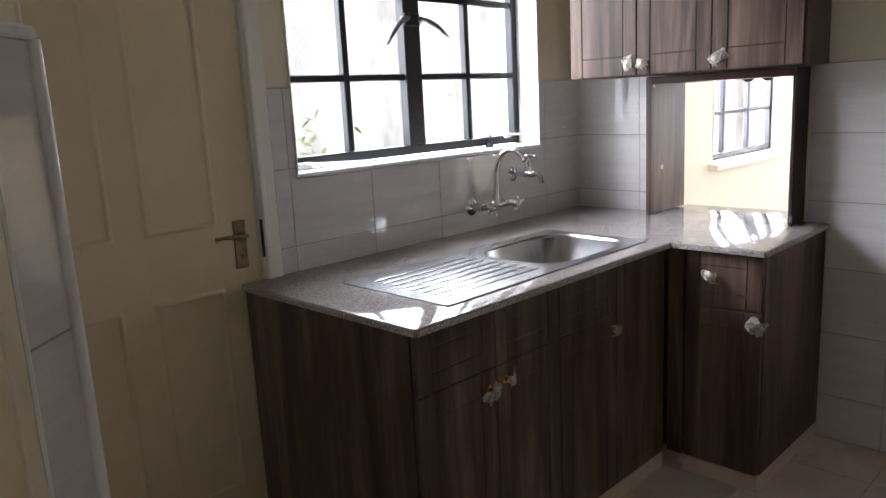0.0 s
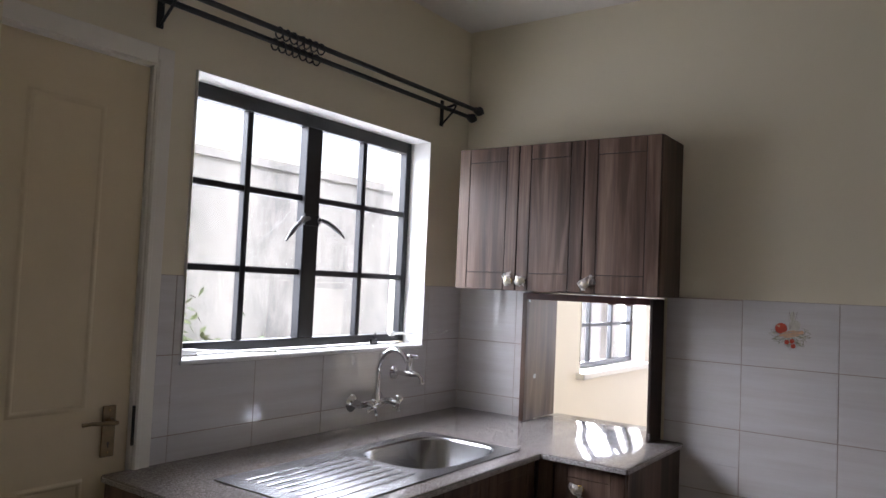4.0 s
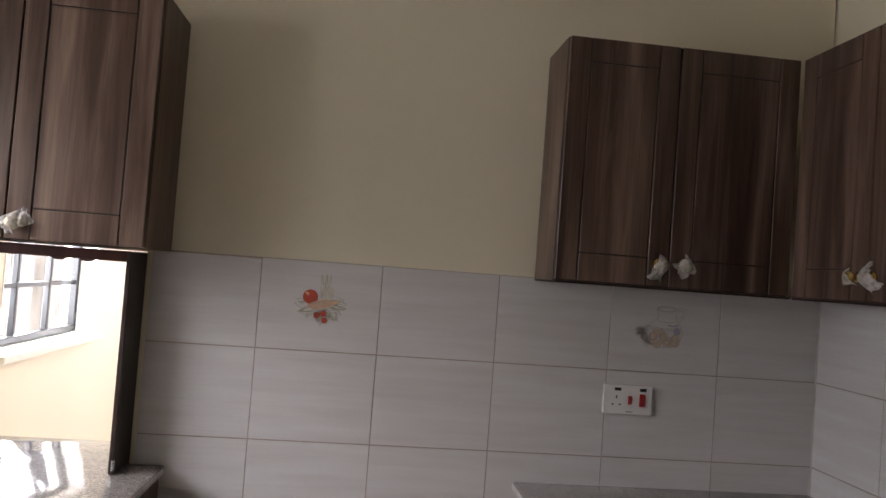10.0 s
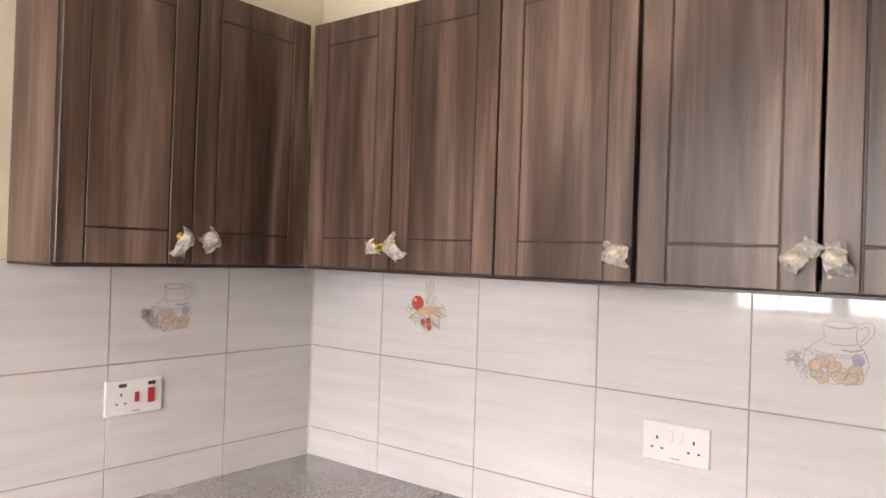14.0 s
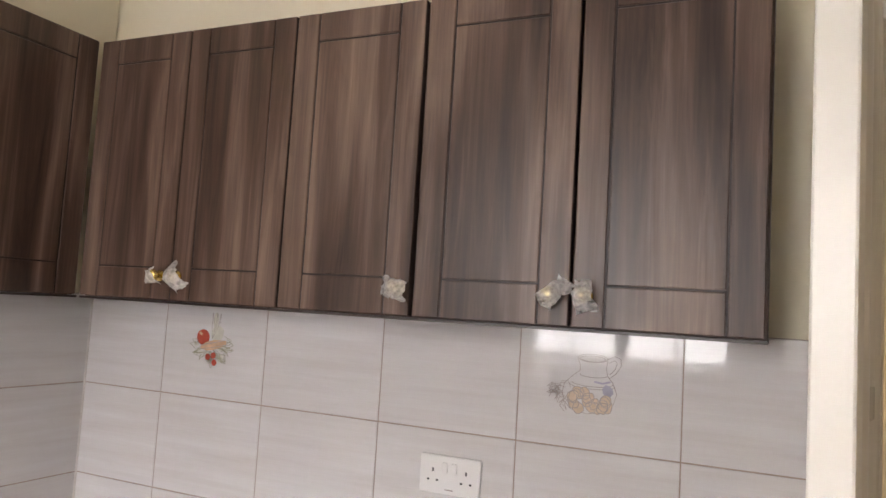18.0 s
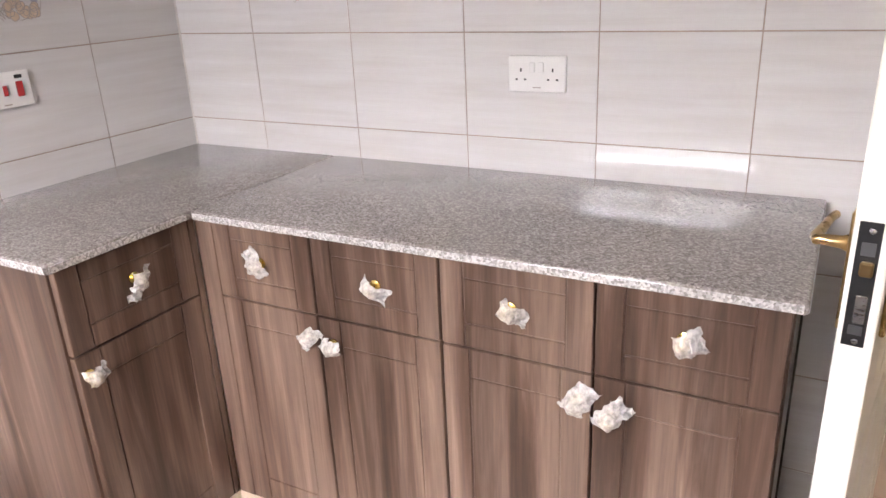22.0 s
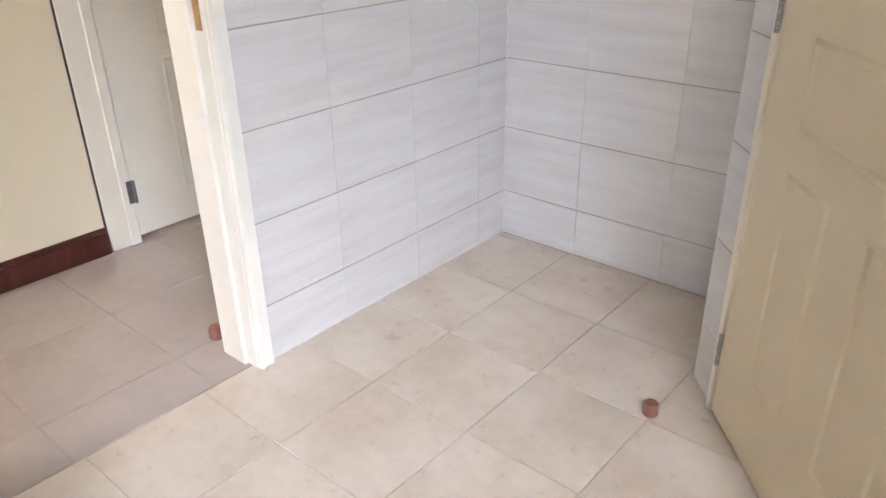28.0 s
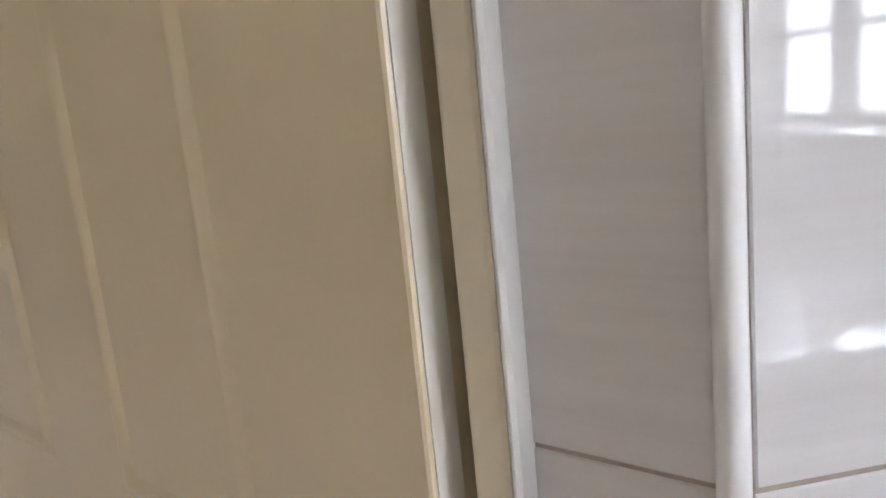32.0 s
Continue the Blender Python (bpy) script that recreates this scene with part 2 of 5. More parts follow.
GRANITE_EDGE = granite_mat("sawn_granite_edge", 0.55, 0.22, 0.5)
STEEL = steel_mat()
CHROME = plain("chrome", (0.75, 0.75, 0.76), 0.08, 1.0, var=0.03, bump=0)
BOWL_STEEL = plain("smooth_steel", (0.44, 0.44, 0.445), 0.24, 1.0, var=0.05, scale=8, bump=0)
BRASS = plain("brass", (0.50, 0.345, 0.16), 0.28, 1.0, var=0.08, bump=0.03)
KNOB_BRASS = plain("polished_brass", (0.86, 0.66, 0.24), 0.22, 1.0, var=0.05, bump=0)
BLACK = plain("black_metal_paint", (0.012, 0.013, 0.016), 0.4, 0.0, var=0.2, bump=0.08)
LOCK_BLACK = plain("black_lock_plate", (0.02, 0.02, 0.02), 0.35, 0.3, var=0.2)
FILM = film_mat()
PEWTER = plain("dull_lock_metal", (0.16, 0.16, 0.165), 0.35, 0.8, var=0.2)
PALE_LEAF = plain("print_pale_green", (0.60, 0.585, 0.50), 0.15, var=0.12, scale=60, bump=0)
PLASTIC = plain("white_plastic", (0.82, 0.81, 0.79), 0.25, var=0.02, bump=0)
RED = plain("red_plastic", (0.45, 0.02, 0.02), 0.3, var=0.05, bump=0)
DARK = plain("dark_holes", (0.02, 0.02, 0.02), 0.5, bump=0)
STOPPER = plain("brown_rubber", (0.28, 0.12, 0.09), 0.6, var=0.2, scale=40)
CONCRETE = concrete_mat()
EARTH = plain("dry_earth", (0.30, 0.25, 0.18), 0.95, var=0.3, scale=2)
LEAF = plain("leaves", (0.10, 0.13, 0.06), 0.6, var=0.35, scale=5)
BARK = plain("bark", (0.10, 0.075, 0.05), 0.9, var=0.3, scale=9, bump=0.4)
TOMATO = plain("print_red", (0.52, 0.095, 0.06), 0.15, var=0.15, scale=40, bump=0)
BREAD = plain("print_tan", (0.66, 0.43, 0.28), 0.15, var=0.15, scale=40, bump=0)
GREEN_INK = plain("print_green", (0.37, 0.36, 0.27), 0.15, var=0.2, scale=40, bump=0)
INK = plain("print_line", (0.42, 0.37, 0.34), 0.15, var=0.2, bump=0)
CORN = plain("print_yellow", (0.64, 0.50, 0.37), 0.15, var=0.12, scale=60, bump=0)
BLUE_INK = plain("print_blue", (0.40, 0.38, 0.47), 0.15, var=0.2, bump=0)


def glass_mat():
    m = bpy.data.materials.new("window_glass")
    m.use_nodes = True
    t = m.node_tree
    t.nodes.clear()
    out, mix = t.nodes.new("ShaderNodeOutputMaterial"), t.nodes.new("ShaderNodeMixShader")
    clear, gloss = t.nodes.new("ShaderNodeBsdfTransparent"), t.nodes.new("ShaderNodeBsdfGlossy")
    clear.inputs[0].default_value = (0.96, 0.98, 0.97, 1)
    gloss.inputs["Roughness"].default_value = 0.02
    mix.inputs[0].default_value = 0.05
    for x, y in ((clear.outputs[0], mix.inputs[1]), (gloss.outputs[0], mix.inputs[2]), (mix.outputs[0], out.inputs[0])):
        t.links.new(x, y)
    return m


GLASS = glass_mat()

# ---- building helpers ----
IDENT = Matrix.Identity(4)
EAST = Matrix(((0, -1, 0, 0), (1, 0, 0, 0), (0, 0, 1, 0), (0, 0, 0, 1)))          # (u, v) -> x = -v, y = u
SOUTH = IDENT                                                                         # (u, v) -> x = u, y = v
NORTH_Y = 3.017
NORTH = Matrix(((-1, 0, 0, 0), (0, -1, 0, NORTH_Y), (0, 0, 1, 0), (0, 0, 0, 1)))  # u = -x
WEST_X = -3.957
WEST = Matrix(((0, 1, 0, WEST_X), (-1, 0, 0, 0), (0, 0, 1, 0), (0, 0, 0, 1)))     # x = WEST_X + v, y = -u
HINGE = Vector((-3.398, 1.090, 0))
DIAG_ANGLE = 42.4
DC, DS = math.cos(radians(DIAG_ANGLE)), math.sin(radians(DIAG_ANGLE))
DIAG = Matrix(((-DC, DS, 0, HINGE.x), (-DS, -DC, 0, HINGE.y), (0, 0, 1, 0), (0, 0, 0, 1)))  # u = -s along the wall


def thing(name, at, label, category, group="", kind=""):
    ob = new(name)
    ob.empty_display_size = 0.1
    ob.location = at
    return tagged(ob, label, category, group, kind)


def place(name, mesh, parent=None, label="", at=None):
    ob = new(name, mesh)
    if parent is not None:
        base = Vector((0, 0, 0))
        p = parent
        while p is not None:
            base += p.location
            p = p.parent
        ob.parent = parent
        ob.location = Vector(at) - base
    else:
        ob.location = at
    if label:
        ob["label"] = label
    return ob


def finish(bm, material, name, m=IDENT, smooth=0.0):
    if m is not IDENT:
        bmesh.ops.transform(bm, matrix=m, verts=bm.verts)
    bmesh.ops.recalc_face_normals(bm, faces=bm.faces)
    lo = Vector([min(v.co[i] for v in bm.verts) for i in range(3)])
    hi = Vector([max(v.co[i] for v in bm.verts) for i in range(3)])
    mid = (lo + hi) / 2
    for v in bm.verts:
        v.co -= mid
    if smooth:
        for f in bm.faces:
            f.smooth = True
        for e in bm.edges:
            if len(e.link_faces) == 2 and e.calc_face_angle(0) > radians(smooth):
                e.smooth = False
    me = bpy.data.meshes.new(name)
    bm.to_mesh(me)
    bm.free()
    me.materials.append(material)
    return me, mid


def part(name, bm, material, parent, label="", m=IDENT, smooth=0.0):
    me, mid = finish(bm, material, name, m, smooth)
    return place(name, me, parent, label, mid)


def solid(name, bm, material, label, category, group="", kind="", m=IDENT, smooth=0.0):
    me, mid = finish(bm, material, name, m, smooth)
    return tagged(place(name, me, None, "", mid), label, category, group, kind)


def box(bm, x0, y0, z0, x1, y1, z1, bevel=0.0, seg=1):
    a, b = (min(x0, x1), min(y0, y1), min(z0, z1)), (max(x0, x1), max(y0, y1), max(z0, z1))
    vs = [bm.verts.new((b[0] if i & 1 else a[0], b[1] if i & 2 else a[1], b[2] if i & 4 else a[2])) for i in range(8)]
    fs = [bm.faces.new([vs[i] for i in q]) for q in ((0, 2, 3, 1), (4, 5, 7, 6), (0, 1, 5, 4), (2, 6, 7, 3), (0, 4, 6, 2), (1, 3, 7, 5))]
    if bevel:
        es = list({e for f in fs for e in f.edges})
        bmesh.ops.bevel(bm, geom=es, offset=bevel, segments=seg, affect="EDGES", profile=0.5)
    return bm


def boxes(*rows, bevel=0.0, seg=1):
    bm = bmesh.new()
    for r in rows:
        box(bm, *r, bevel=bevel, seg=seg)
    return bm


def lathe(profile, n=20, m=IDENT, bm=None):
    bm = bm or bmesh.new()
    rings = []
    for r, z in profile:
        if r < 1e-6:
            rings.append([bm.verts.new(m @ Vector((0, 0, z)))])
        else:
            rings.append([bm.verts.new(m @ Vector((r * math.cos(2 * math.pi * i / n), r * math.sin(2 * math.pi * i / n), z))) for i in range(n)])
    for a, b in zip(rings, rings[1:]):
        for i in range(n):
            j = (i + 1) % n
            q = [a[i % len(a)], a[j % len(a)], b[j % len(b)], b[i % len(b)]]
            q = [v for k, v in enumerate(q) if v not in q[:k]]
            if len(q) > 2:
                bm.faces.new(q)
    for r in (rings[0], rings[-1]):
        if len(r) > 2:
            bm.faces.new(r)
    return bm


def tube(points, r, n=10, bm=None):
    bm = bm or bmesh.new()
    pts = [Vector(p) for p in points]
    rings = []
    side = None
    for i, p in enumerate(pts):
        d = (pts[min(i + 1, len(pts) - 1)] - pts[max(i - 1, 0)]).normalized()
        if side is None:
            side = d.orthogonal().normalized()
        side = (side - d * side.dot(d)).normalized()
        up = d.cross(side)
        rr = r[i] if isinstance(r, (list, tuple)) else r
        rings.append([bm.verts.new(p + (side * math.cos(2 * math.pi * k / n) + up * math.sin(2 * math.pi * k / n)) * rr) for k in range(n)])
    for a, b in zip(rings, rings[1:]):
        for k in range(n):
            bm.faces.new((a[k], a[(k + 1) % n], b[(k + 1) % n], b[k]))
    bm.faces.new(rings[0][::-1])
    bm.faces.new(rings[-1])
    return bm


def towards(at, direction):
    """A pose at a point whose z axis runs along the direction."""
    return Matrix.Translation(at) @ Vector(direction).to_track_quat("Z", "Y").to_matrix().to_4x4()


def cut(rects, hole):
    """Rectangles (u0, v0, u1, v1) with a hole taken out of them."""
    out = []
    a0, b0, a1, b1 = hole
    for u0, v0, u1, v1 in rects:
        if a1 <= u0 or a0 >= u1 or b1 <= v0 or b0 >= v1:
            out.append((u0, v0, u1, v1))
            continue
        if b0 > v0:
            out.append((u0, v0, u1, b0))
        if b1 < v1:
            out.append((u0, b1, u1, v1))
        lo, hi = max(v0, b0), min(v1, b1)
        if a0 > u0:
            out.append((u0, lo, a0, hi))
        if a1 < u1:
            out.append((a1, lo, u1, hi))
    return out


def wall(name, m, u0, u1, z0, z1, thick, holes, label, material, back=0.008):
    """A wall behind the plane v = -back, with openings through it."""
    rects = [(u0, z0, u1, z1)]
    for h in holes:
        rects = cut(rects, h)
    bm = bmesh.new()
    for a, b, c, d in rects:
        box(bm, a, -back, b, c, -back - thick, d)
    bmesh.ops.remove_doubles(bm, verts=bm.verts, dist=1e-5)
    return solid(name, bm, material, label, "wall", kind="structure", m=m)


TILE_CACHE = {}


def tile_mesh(w, h, t, material, ease):
    """A tile in the plane of u and z, its face at v = 0, centred on the origin."""
    key = (round(w, 4), round(h, 4), t, material.name)
    if key not in TILE_CACHE:
        bm = bmesh.new()
        x, z = w / 2, h / 2
        loops = []
        for dx, v in ((0, -t), (0, -ease), (ease, 0)):
            loops.append([bm.verts.new(c) for c in ((-x + dx, v, -z + dx), (x - dx, v, -z + dx), (x - dx, v, z - dx), (-x + dx, v, z - dx))])
        for a, b in zip(loops, loops[1:]):
            for i in range(4):
                bm.faces.new((a[i], a[(i + 1) % 4], b[(i + 1) % 4], b[i]))
        bm.faces.new(loops[-1])
        bm.faces.new(loops[0][::-1])
        bmesh.ops.recalc_face_normals(bm, faces=bm.faces)
        me = bpy.data.meshes.new("tile")
        bm.to_mesh(me)
        bm.free()
        me.materials.append(material)
        TILE_CACHE[key] = me
    return TILE_CACHE[key]


def tiling(parent, m, us, zs, holes, material=None, t=0.008, gap=0.0035, rand=0.0004, upright=0.2):
    """Wall tiles between the joint lines us and zs, and the grout behind them."""
    material = material or TILE
    rot = m.to_3x3().to_4x4()
    grout = [(us[0], zs[0], us[-1], zs[-1])]
    for h in holes:
        grout = cut(grout, h)
    bm = bmesh.new()
    for a, b, c, d in grout:
        box(bm, a, -0.0015, b, c, -t + 0.0005, d)
    part("grout", bm, GROUT, parent, m=m)
    for a0, a1 in zip(us, us[1:]):
        for b0, b1 in zip(zs, zs[1:]):
            rects = [(a0 + gap * upright, b0 + gap / 2, a1 - gap * upright, b1 - gap / 2)]
            for h in holes:
                rects = cut(rects, h)
            for u0, v0, u1, v1 in rects:
                if u1 - u0 < 0.008 or v1 - v0 < 0.008:
                    continue
                at = m @ Vector(((u0 + u1) / 2, random.uniform(-rand, rand), (v0 + v1) / 2))
                ob = place("tile", tile_mesh(u1 - u0, v1 - v0, t, material, 0.0008), parent, "", at)
                ob.matrix_basis = Matrix.Translation(ob.location) @ rot


def steps(a, start, pitch, b):
    """Joint lines from a to b, on the grid start + k * pitch."""
    k = math.ceil((a - start) / pitch - 1e-6)
    out = [a]
    while start + k * pitch < b - 1e-4:
        if start + k * pitch > a + 1e-4:
            out.append(start + k * pitch)
        k += 1
    return out + [b]


TW, TH, DADO, ROW0 = 0.34, 0.255, 1.455, 0.18
ROWS_Z = [0.0] + [ROW0 + TH * i for i in range(6)]
CEIL_Z = 2.75

# ---- structure ----
ground = solid("ground", boxes((-60, -60, -0.35, 60, 60, -0.2)), EARTH, "bare earth and grass round the house", "ground", kind="structure")
WIN = (0.31, 1.18, 1.595, 2.13)          # kitchen window, as u = -x
DWIN = (-2.62, 0.90, -1.44, 2.10)        # dining window
EXDOOR = (1.72, -0.2, 2.59, 2.125)       # outside door
north = wall("wall_north", NORTH, -0.095, 4.15, -0.2, CEIL_Z, 0.2, [WIN, EXDOOR], "cream painted outer wall with a steel window and a tiled dado", CREAM)
wall("wall_dining_north", NORTH, -4.1, -0.0955, -0.2, CEIL_Z, 0.2, [DWIN], "pale cream painted outer wall of the dining room", DINING_PAINT)
HATCH = (1.99, 0.83, 2.605, 1.445)
east = wall("wall_east", EAST, 0.0, NORTH_Y, -0.2, CEIL_Z, 0.19, [HATCH], "cream painted wall with a serving hatch and a tiled dado", CREAM)
KDOOR = (-2.790, -0.2, -1.955, 2.08)
south = wall("wall_south", SOUTH, WEST_X - 0.2, 4.1, -0.2, CEIL_Z, 0.14, [KDOOR], "cream painted wall with the corridor doorway and tiled dado", CREAM)
west = wall("wall_west", WEST, -NORTH_Y, 0.0, -0.2, CEIL_Z, 0.2, [], "cream painted wall with a tiled dado", CREAM)
PDOOR_S0, PDOOR_S1, CORNER_S = -0.03, 0.80, 0.906
diag = wall("wall_pantry", DIAG, -CORNER_S, 0.155, -0.2, CEIL_Z, 0.13, [(-PDOOR_S1, -0.2, -PDOOR_S0, 2.07)], "slanting cream wall of the store with its door", CREAM)
P = DIAG @ Vector((-CORNER_S, 0, 0))
Q = DIAG @ Vector((0.155, 0, 0))
SIDE = Matrix(((0, 1, 0, P.x), (-1, 0, 0, 0), (0, 0, 1, 0), (0, 0, 0, 1)))
side_wall = wall("wall_pantry_side", SIDE, -NORTH_Y, -P.y, -0.2, CEIL_Z, 0.13, [], "cream wall of the store with a tiled dado", CREAM)
BACK = Matrix(((-1, 0, 0, 0), (0, -1, 0, Q.y), (0, 0, 1, 0), (0, 0, 0, 1)))
back_wall = wall("wall_pantry_back", BACK, -Q.x + 0.01, -WEST_X, -0.2, CEIL_Z, 0.1, [], "cream wall closing the store", CREAM)
ceiling = solid("ceiling", boxes((-4.3, -1.4, CEIL_Z, 4.3, 3.3, CEIL_Z + 0.15)), CEIL, "plain white painted ceiling", "ceiling", kind="structure")
solid("floor_slab", boxes((-4.3, -1.4, -0.25, 4.3, 3.2, -0.0028)), FLOOR_GROUT, "cement floor bed under the tiles", "floor", kind="structure")
# The gap in this unseen wall is invented to hold the dining fill lamp.
solid("wall_dining_east", boxes((3.8, -0.2, -0.2, 4.0, 0.8, CEIL_Z), (3.8, 2.4, -0.2, 4.0, NORTH_Y, CEIL_Z), (3.8, 0.8, -0.2, 4.0, 2.4, 0.7), (3.8, 0.8, 2.5, 4.0, 2.4, CEIL_Z)), CREAM, "cream painted wall of the dining room", "wall", kind="structure")
solid("wall_corridor", boxes((-2.935, -1.22, -0.2, 1.0, -1.075, CEIL_Z), (-4.3, -1.22, -0.2, -3.80, -1.075, CEIL_Z), (-3.80, -1.22, 2.08, -2.935, -1.075, CEIL_Z)), CREAM, "cream painted corridor wall", "wall", kind="structure")
solid("wall_corridor_end", boxes((-4.3, -1.075, -0.2, -4.15, -0.148, CEIL_Z)), CREAM, "cream painted end wall of the corridor", "wall", kind="structure")
behind = solid("wall_room_beyond", boxes((-3.95, -1.4, -0.2, -2.8, -1.3, CEIL_Z)), CREAM, "cream wall behind the corridor door", "wall", kind="structure")

# ---- windows ----


def steel_window(name, x0, x1, z0, z1, y, cols, bars_z, mullions, label):
    """A steel casement window in the north wall, glazed in small panes."""
    w = thing(name, ((x0 + x1) / 2, y, z0), label, "window", kind="structure")
    f = 0.035
    part("window_frame", boxes((x0, y - 0.02, z0, x0 + f, y + 0.02, z1), (x1 - f, y - 0.02, z0, x1, y + 0.02, z1),
         (x0 + f, y - 0.02, z0, x1 - f, y + 0.02, z0 + f), (x0 + f, y - 0.02, z1 - f * 1.6, x1 - f, y + 0.02, z1), bevel=0.003), BLACK, w)
    edges = [x0 + f] + cols + [x1 - f]
    for c in cols:
        t = 0.042 if c in mullions else 0.0135
        part("glazing_bar", boxes((c - t, y - (0.028 if c in mullions else 0.016), z0 + f, c + t, y + 0.016, z1 - f * 1.6), bevel=0.003), BLACK, w)
    for b in bars_z:
        part("glazing_bar", boxes((x0 + f, y - 0.013, b - 0.0125, x1 - f, y + 0.013, b + 0.0125), bevel=0.003), BLACK, w)
    zs = [z0 + f] + bars_z + [z1 - f * 1.6]
    for a, b in zip(edges, edges[1:]):
        for c, d in zip(zs, zs[1:]):
            pane = part("pane", boxes((a, y + 0.002, c, b, y + 0.006, d)), GLASS, w)
            pane.visible_shadow = False
    return w


kitchen_window = steel_window("window_1", -1.595, -0.31, 1.19, 2.13, 3.145, [-1.273, -0.952, -0.632], [1.487, 1.785], [-0.952], "black steel window with small clear panes over the sink")
dining_window = steel_window("window_2", 1.44, 2.62, 0.93, 2.10, 3.145, [1.83, 2.22], [1.225, 1.52, 1.81], [], "black steel window with small panes in the dining room")
part("window_sill", boxes((-1.60, 3.005, 1.165, -0.305, 3.225, 1.182), bevel=0.004), WHITE_PAINT, kitchen_window, "white painted sill")
part("window_sill", boxes((1.39, 2.965, 0.885, 2.68, 3.225, 0.925), bevel=0.006), WHITE_PAINT, dining_window, "white painted sill")
# painted reveals round the openings
for nm, rows in (("reveal", ((-1.5955, 3.012, 1.182, -1.5925, 3.125, 2.13), (-0.3125, 3.012, 1.182, -0.3095, 3.125, 2.13), (-1.5925, 3.012, 2.127, -0.3125, 3.125, 2.1305))),):
    for r in rows:
        part(nm, boxes(r), WHITE_PAINT, kitchen_window)
for r in ((1.4395, 3.02, 0.925, 1.4425, 3.125, 2.10), (2.6175, 3.02, 0.925, 2.6205, 3.125, 2.10)):
    part("reveal", boxes(r), WHITE_PAINT, dining_window)


def casement_handle(x, z, sx, drop):
    bm = lathe([(0.013, 0), (0.013, 0.012), (0.008, 0.018), (0.007, 0.03), (0, 0.031)], 12, towards((x, 3.117, z), (0, -1, 0)))
    pts = [(x - sx * 0.012, 3.092, z + 0.004), (x + sx * 0.02, 3.090, z - 0.002), (x + sx * 0.05, 3.086, z - 0.25 * drop), (x + sx * 0.085, 3.082, z - 0.6 * drop), (x + sx * 0.118, 3.078, z - drop)]
    tube(pts, [0.008, 0.009, 0.010, 0.009, 0.004], 8, bm)
    part("handle", bm, PEWTER, kitchen_window, "dark worn metal casement handle", smooth=40)


part("handle_plate", boxes((-0.995, 3.108, 1.675, -0.915, 3.118, 1.722), bevel=0.003), BLACK, kitchen_window)
casement_handle(-1.000, 1.698, -1, 0.095)
casement_handle(-0.915, 1.698, 1, 0.060)
bm = tube([(-1.50, 3.105, 1.200), (-1.47, 3.09, 1.199), (-1.23, 3.035, 1.192), (-1.19, 3.03, 1.190), (-1.185, 3.018, 1.190)], [0.006, 0.005, 0.004, 0.004, 0.003], 8)
box(bm, -1.56, 3.098, 1.1825, -1.47, 3.125, 1.206, bevel=0.003)
part("window_stay", bm, WHITE_PAINT, kitchen_window, "thin pale window stay", smooth=40)
bm = tube([(-0.397, 3.12, 1.226), (-0.37, 3.105, 1.228), (-0.30, 3.06, 1.229), (-0.215, 2.995, 1.232), (-0.195, 2.98, 1.234), (-0.176, 2.965, 1.246)], [0.007, 0.0055, 0.005, 0.005, 0.005, 0.004], 8)
box(bm, -0.42, 3.112, 1.215, -0.385, 3.128, 1.236, bevel=0.003)
part("window_stay", bm, WHITE_PAINT, kitchen_window, "thin pale window stay", smooth=40)
bm = boxes((-0.55, 3.113, 1.1825, -0.505, 3.125, 1.205), bevel=0.002)
tube([(-0.527, 3.117, 1.2), (-0.527, 3.112, 1.236)], [0.005, 0.003], 8, bm)
part("stay_pin", bm, BLACK, kitchen_window, "black stay pin")

# ---- outside door and frames ----


def frame_set(parent, m, u0, u1, z1, depth, arch, proud=0.014, bead=True, paint=None):
    """Jambs, head and architraves round a doorway whose clear opening is u0..u1."""
    j = 0.03
    paint = paint or FRAME_PAINT
    for a, b in ((u0 - j, u0), (u1, u1 + j)):
        part("jamb", boxes((a, -depth, 0, b, 0.004, z1 + j), bevel=0.003), paint, parent, m=m)
    part("head", boxes((u0, -depth, z1, u1, 0.004, z1 + j), bevel=0.003), paint, parent, m=m)
    for a, b in ((u0 - arch, u0 - 0.004), (u1 + 0.004, u1 + arch)):
        bm = boxes((a, -0.006, 0, b, proud, z1 + arch), bevel=0.003, seg=2)
        inner = (a, a + arch * 0.35) if a > u0 else (b - arch * 0.35, b)
        if bead:
            box(bm, inner[0] + 0.002, proud - 0.003, 0, inner[1] - 0.002, proud + 0.005, z1 + arch * 0.35, bevel=0.003)
        part("architrave", bm, paint, parent, m=m)
    part("architrave", boxes((u0 - 0.004, -0.006, z1 + 0.004, u1 + 0.004, proud, z1 + arch), bevel=0.003, seg=2), paint, parent, m=m)


def ridge(bm, u0, z0, u1, z1, w, t, base):
    """A soft rounded moulding pressed round a rectangle, mitred at its corners, on the face v = base."""
    loops = []
    for k in range(9):
        f = k / 8
        d, v = w * f, base - 0.001 + t * math.sin(math.pi * f) ** 1.5
        loops.append([bm.verts.new(c) for c in ((u0 + d, v, z0 + d), (u1 - d, v, z0 + d), (u1 - d, v, z1 - d), (u0 + d, v, z1 - d))])
    for a, b in zip(loops, loops[1:]):
        for i in range(4):
            bm.faces.new((a[i], a[(i + 1) % 4], b[(i + 1) % 4], b[i]))


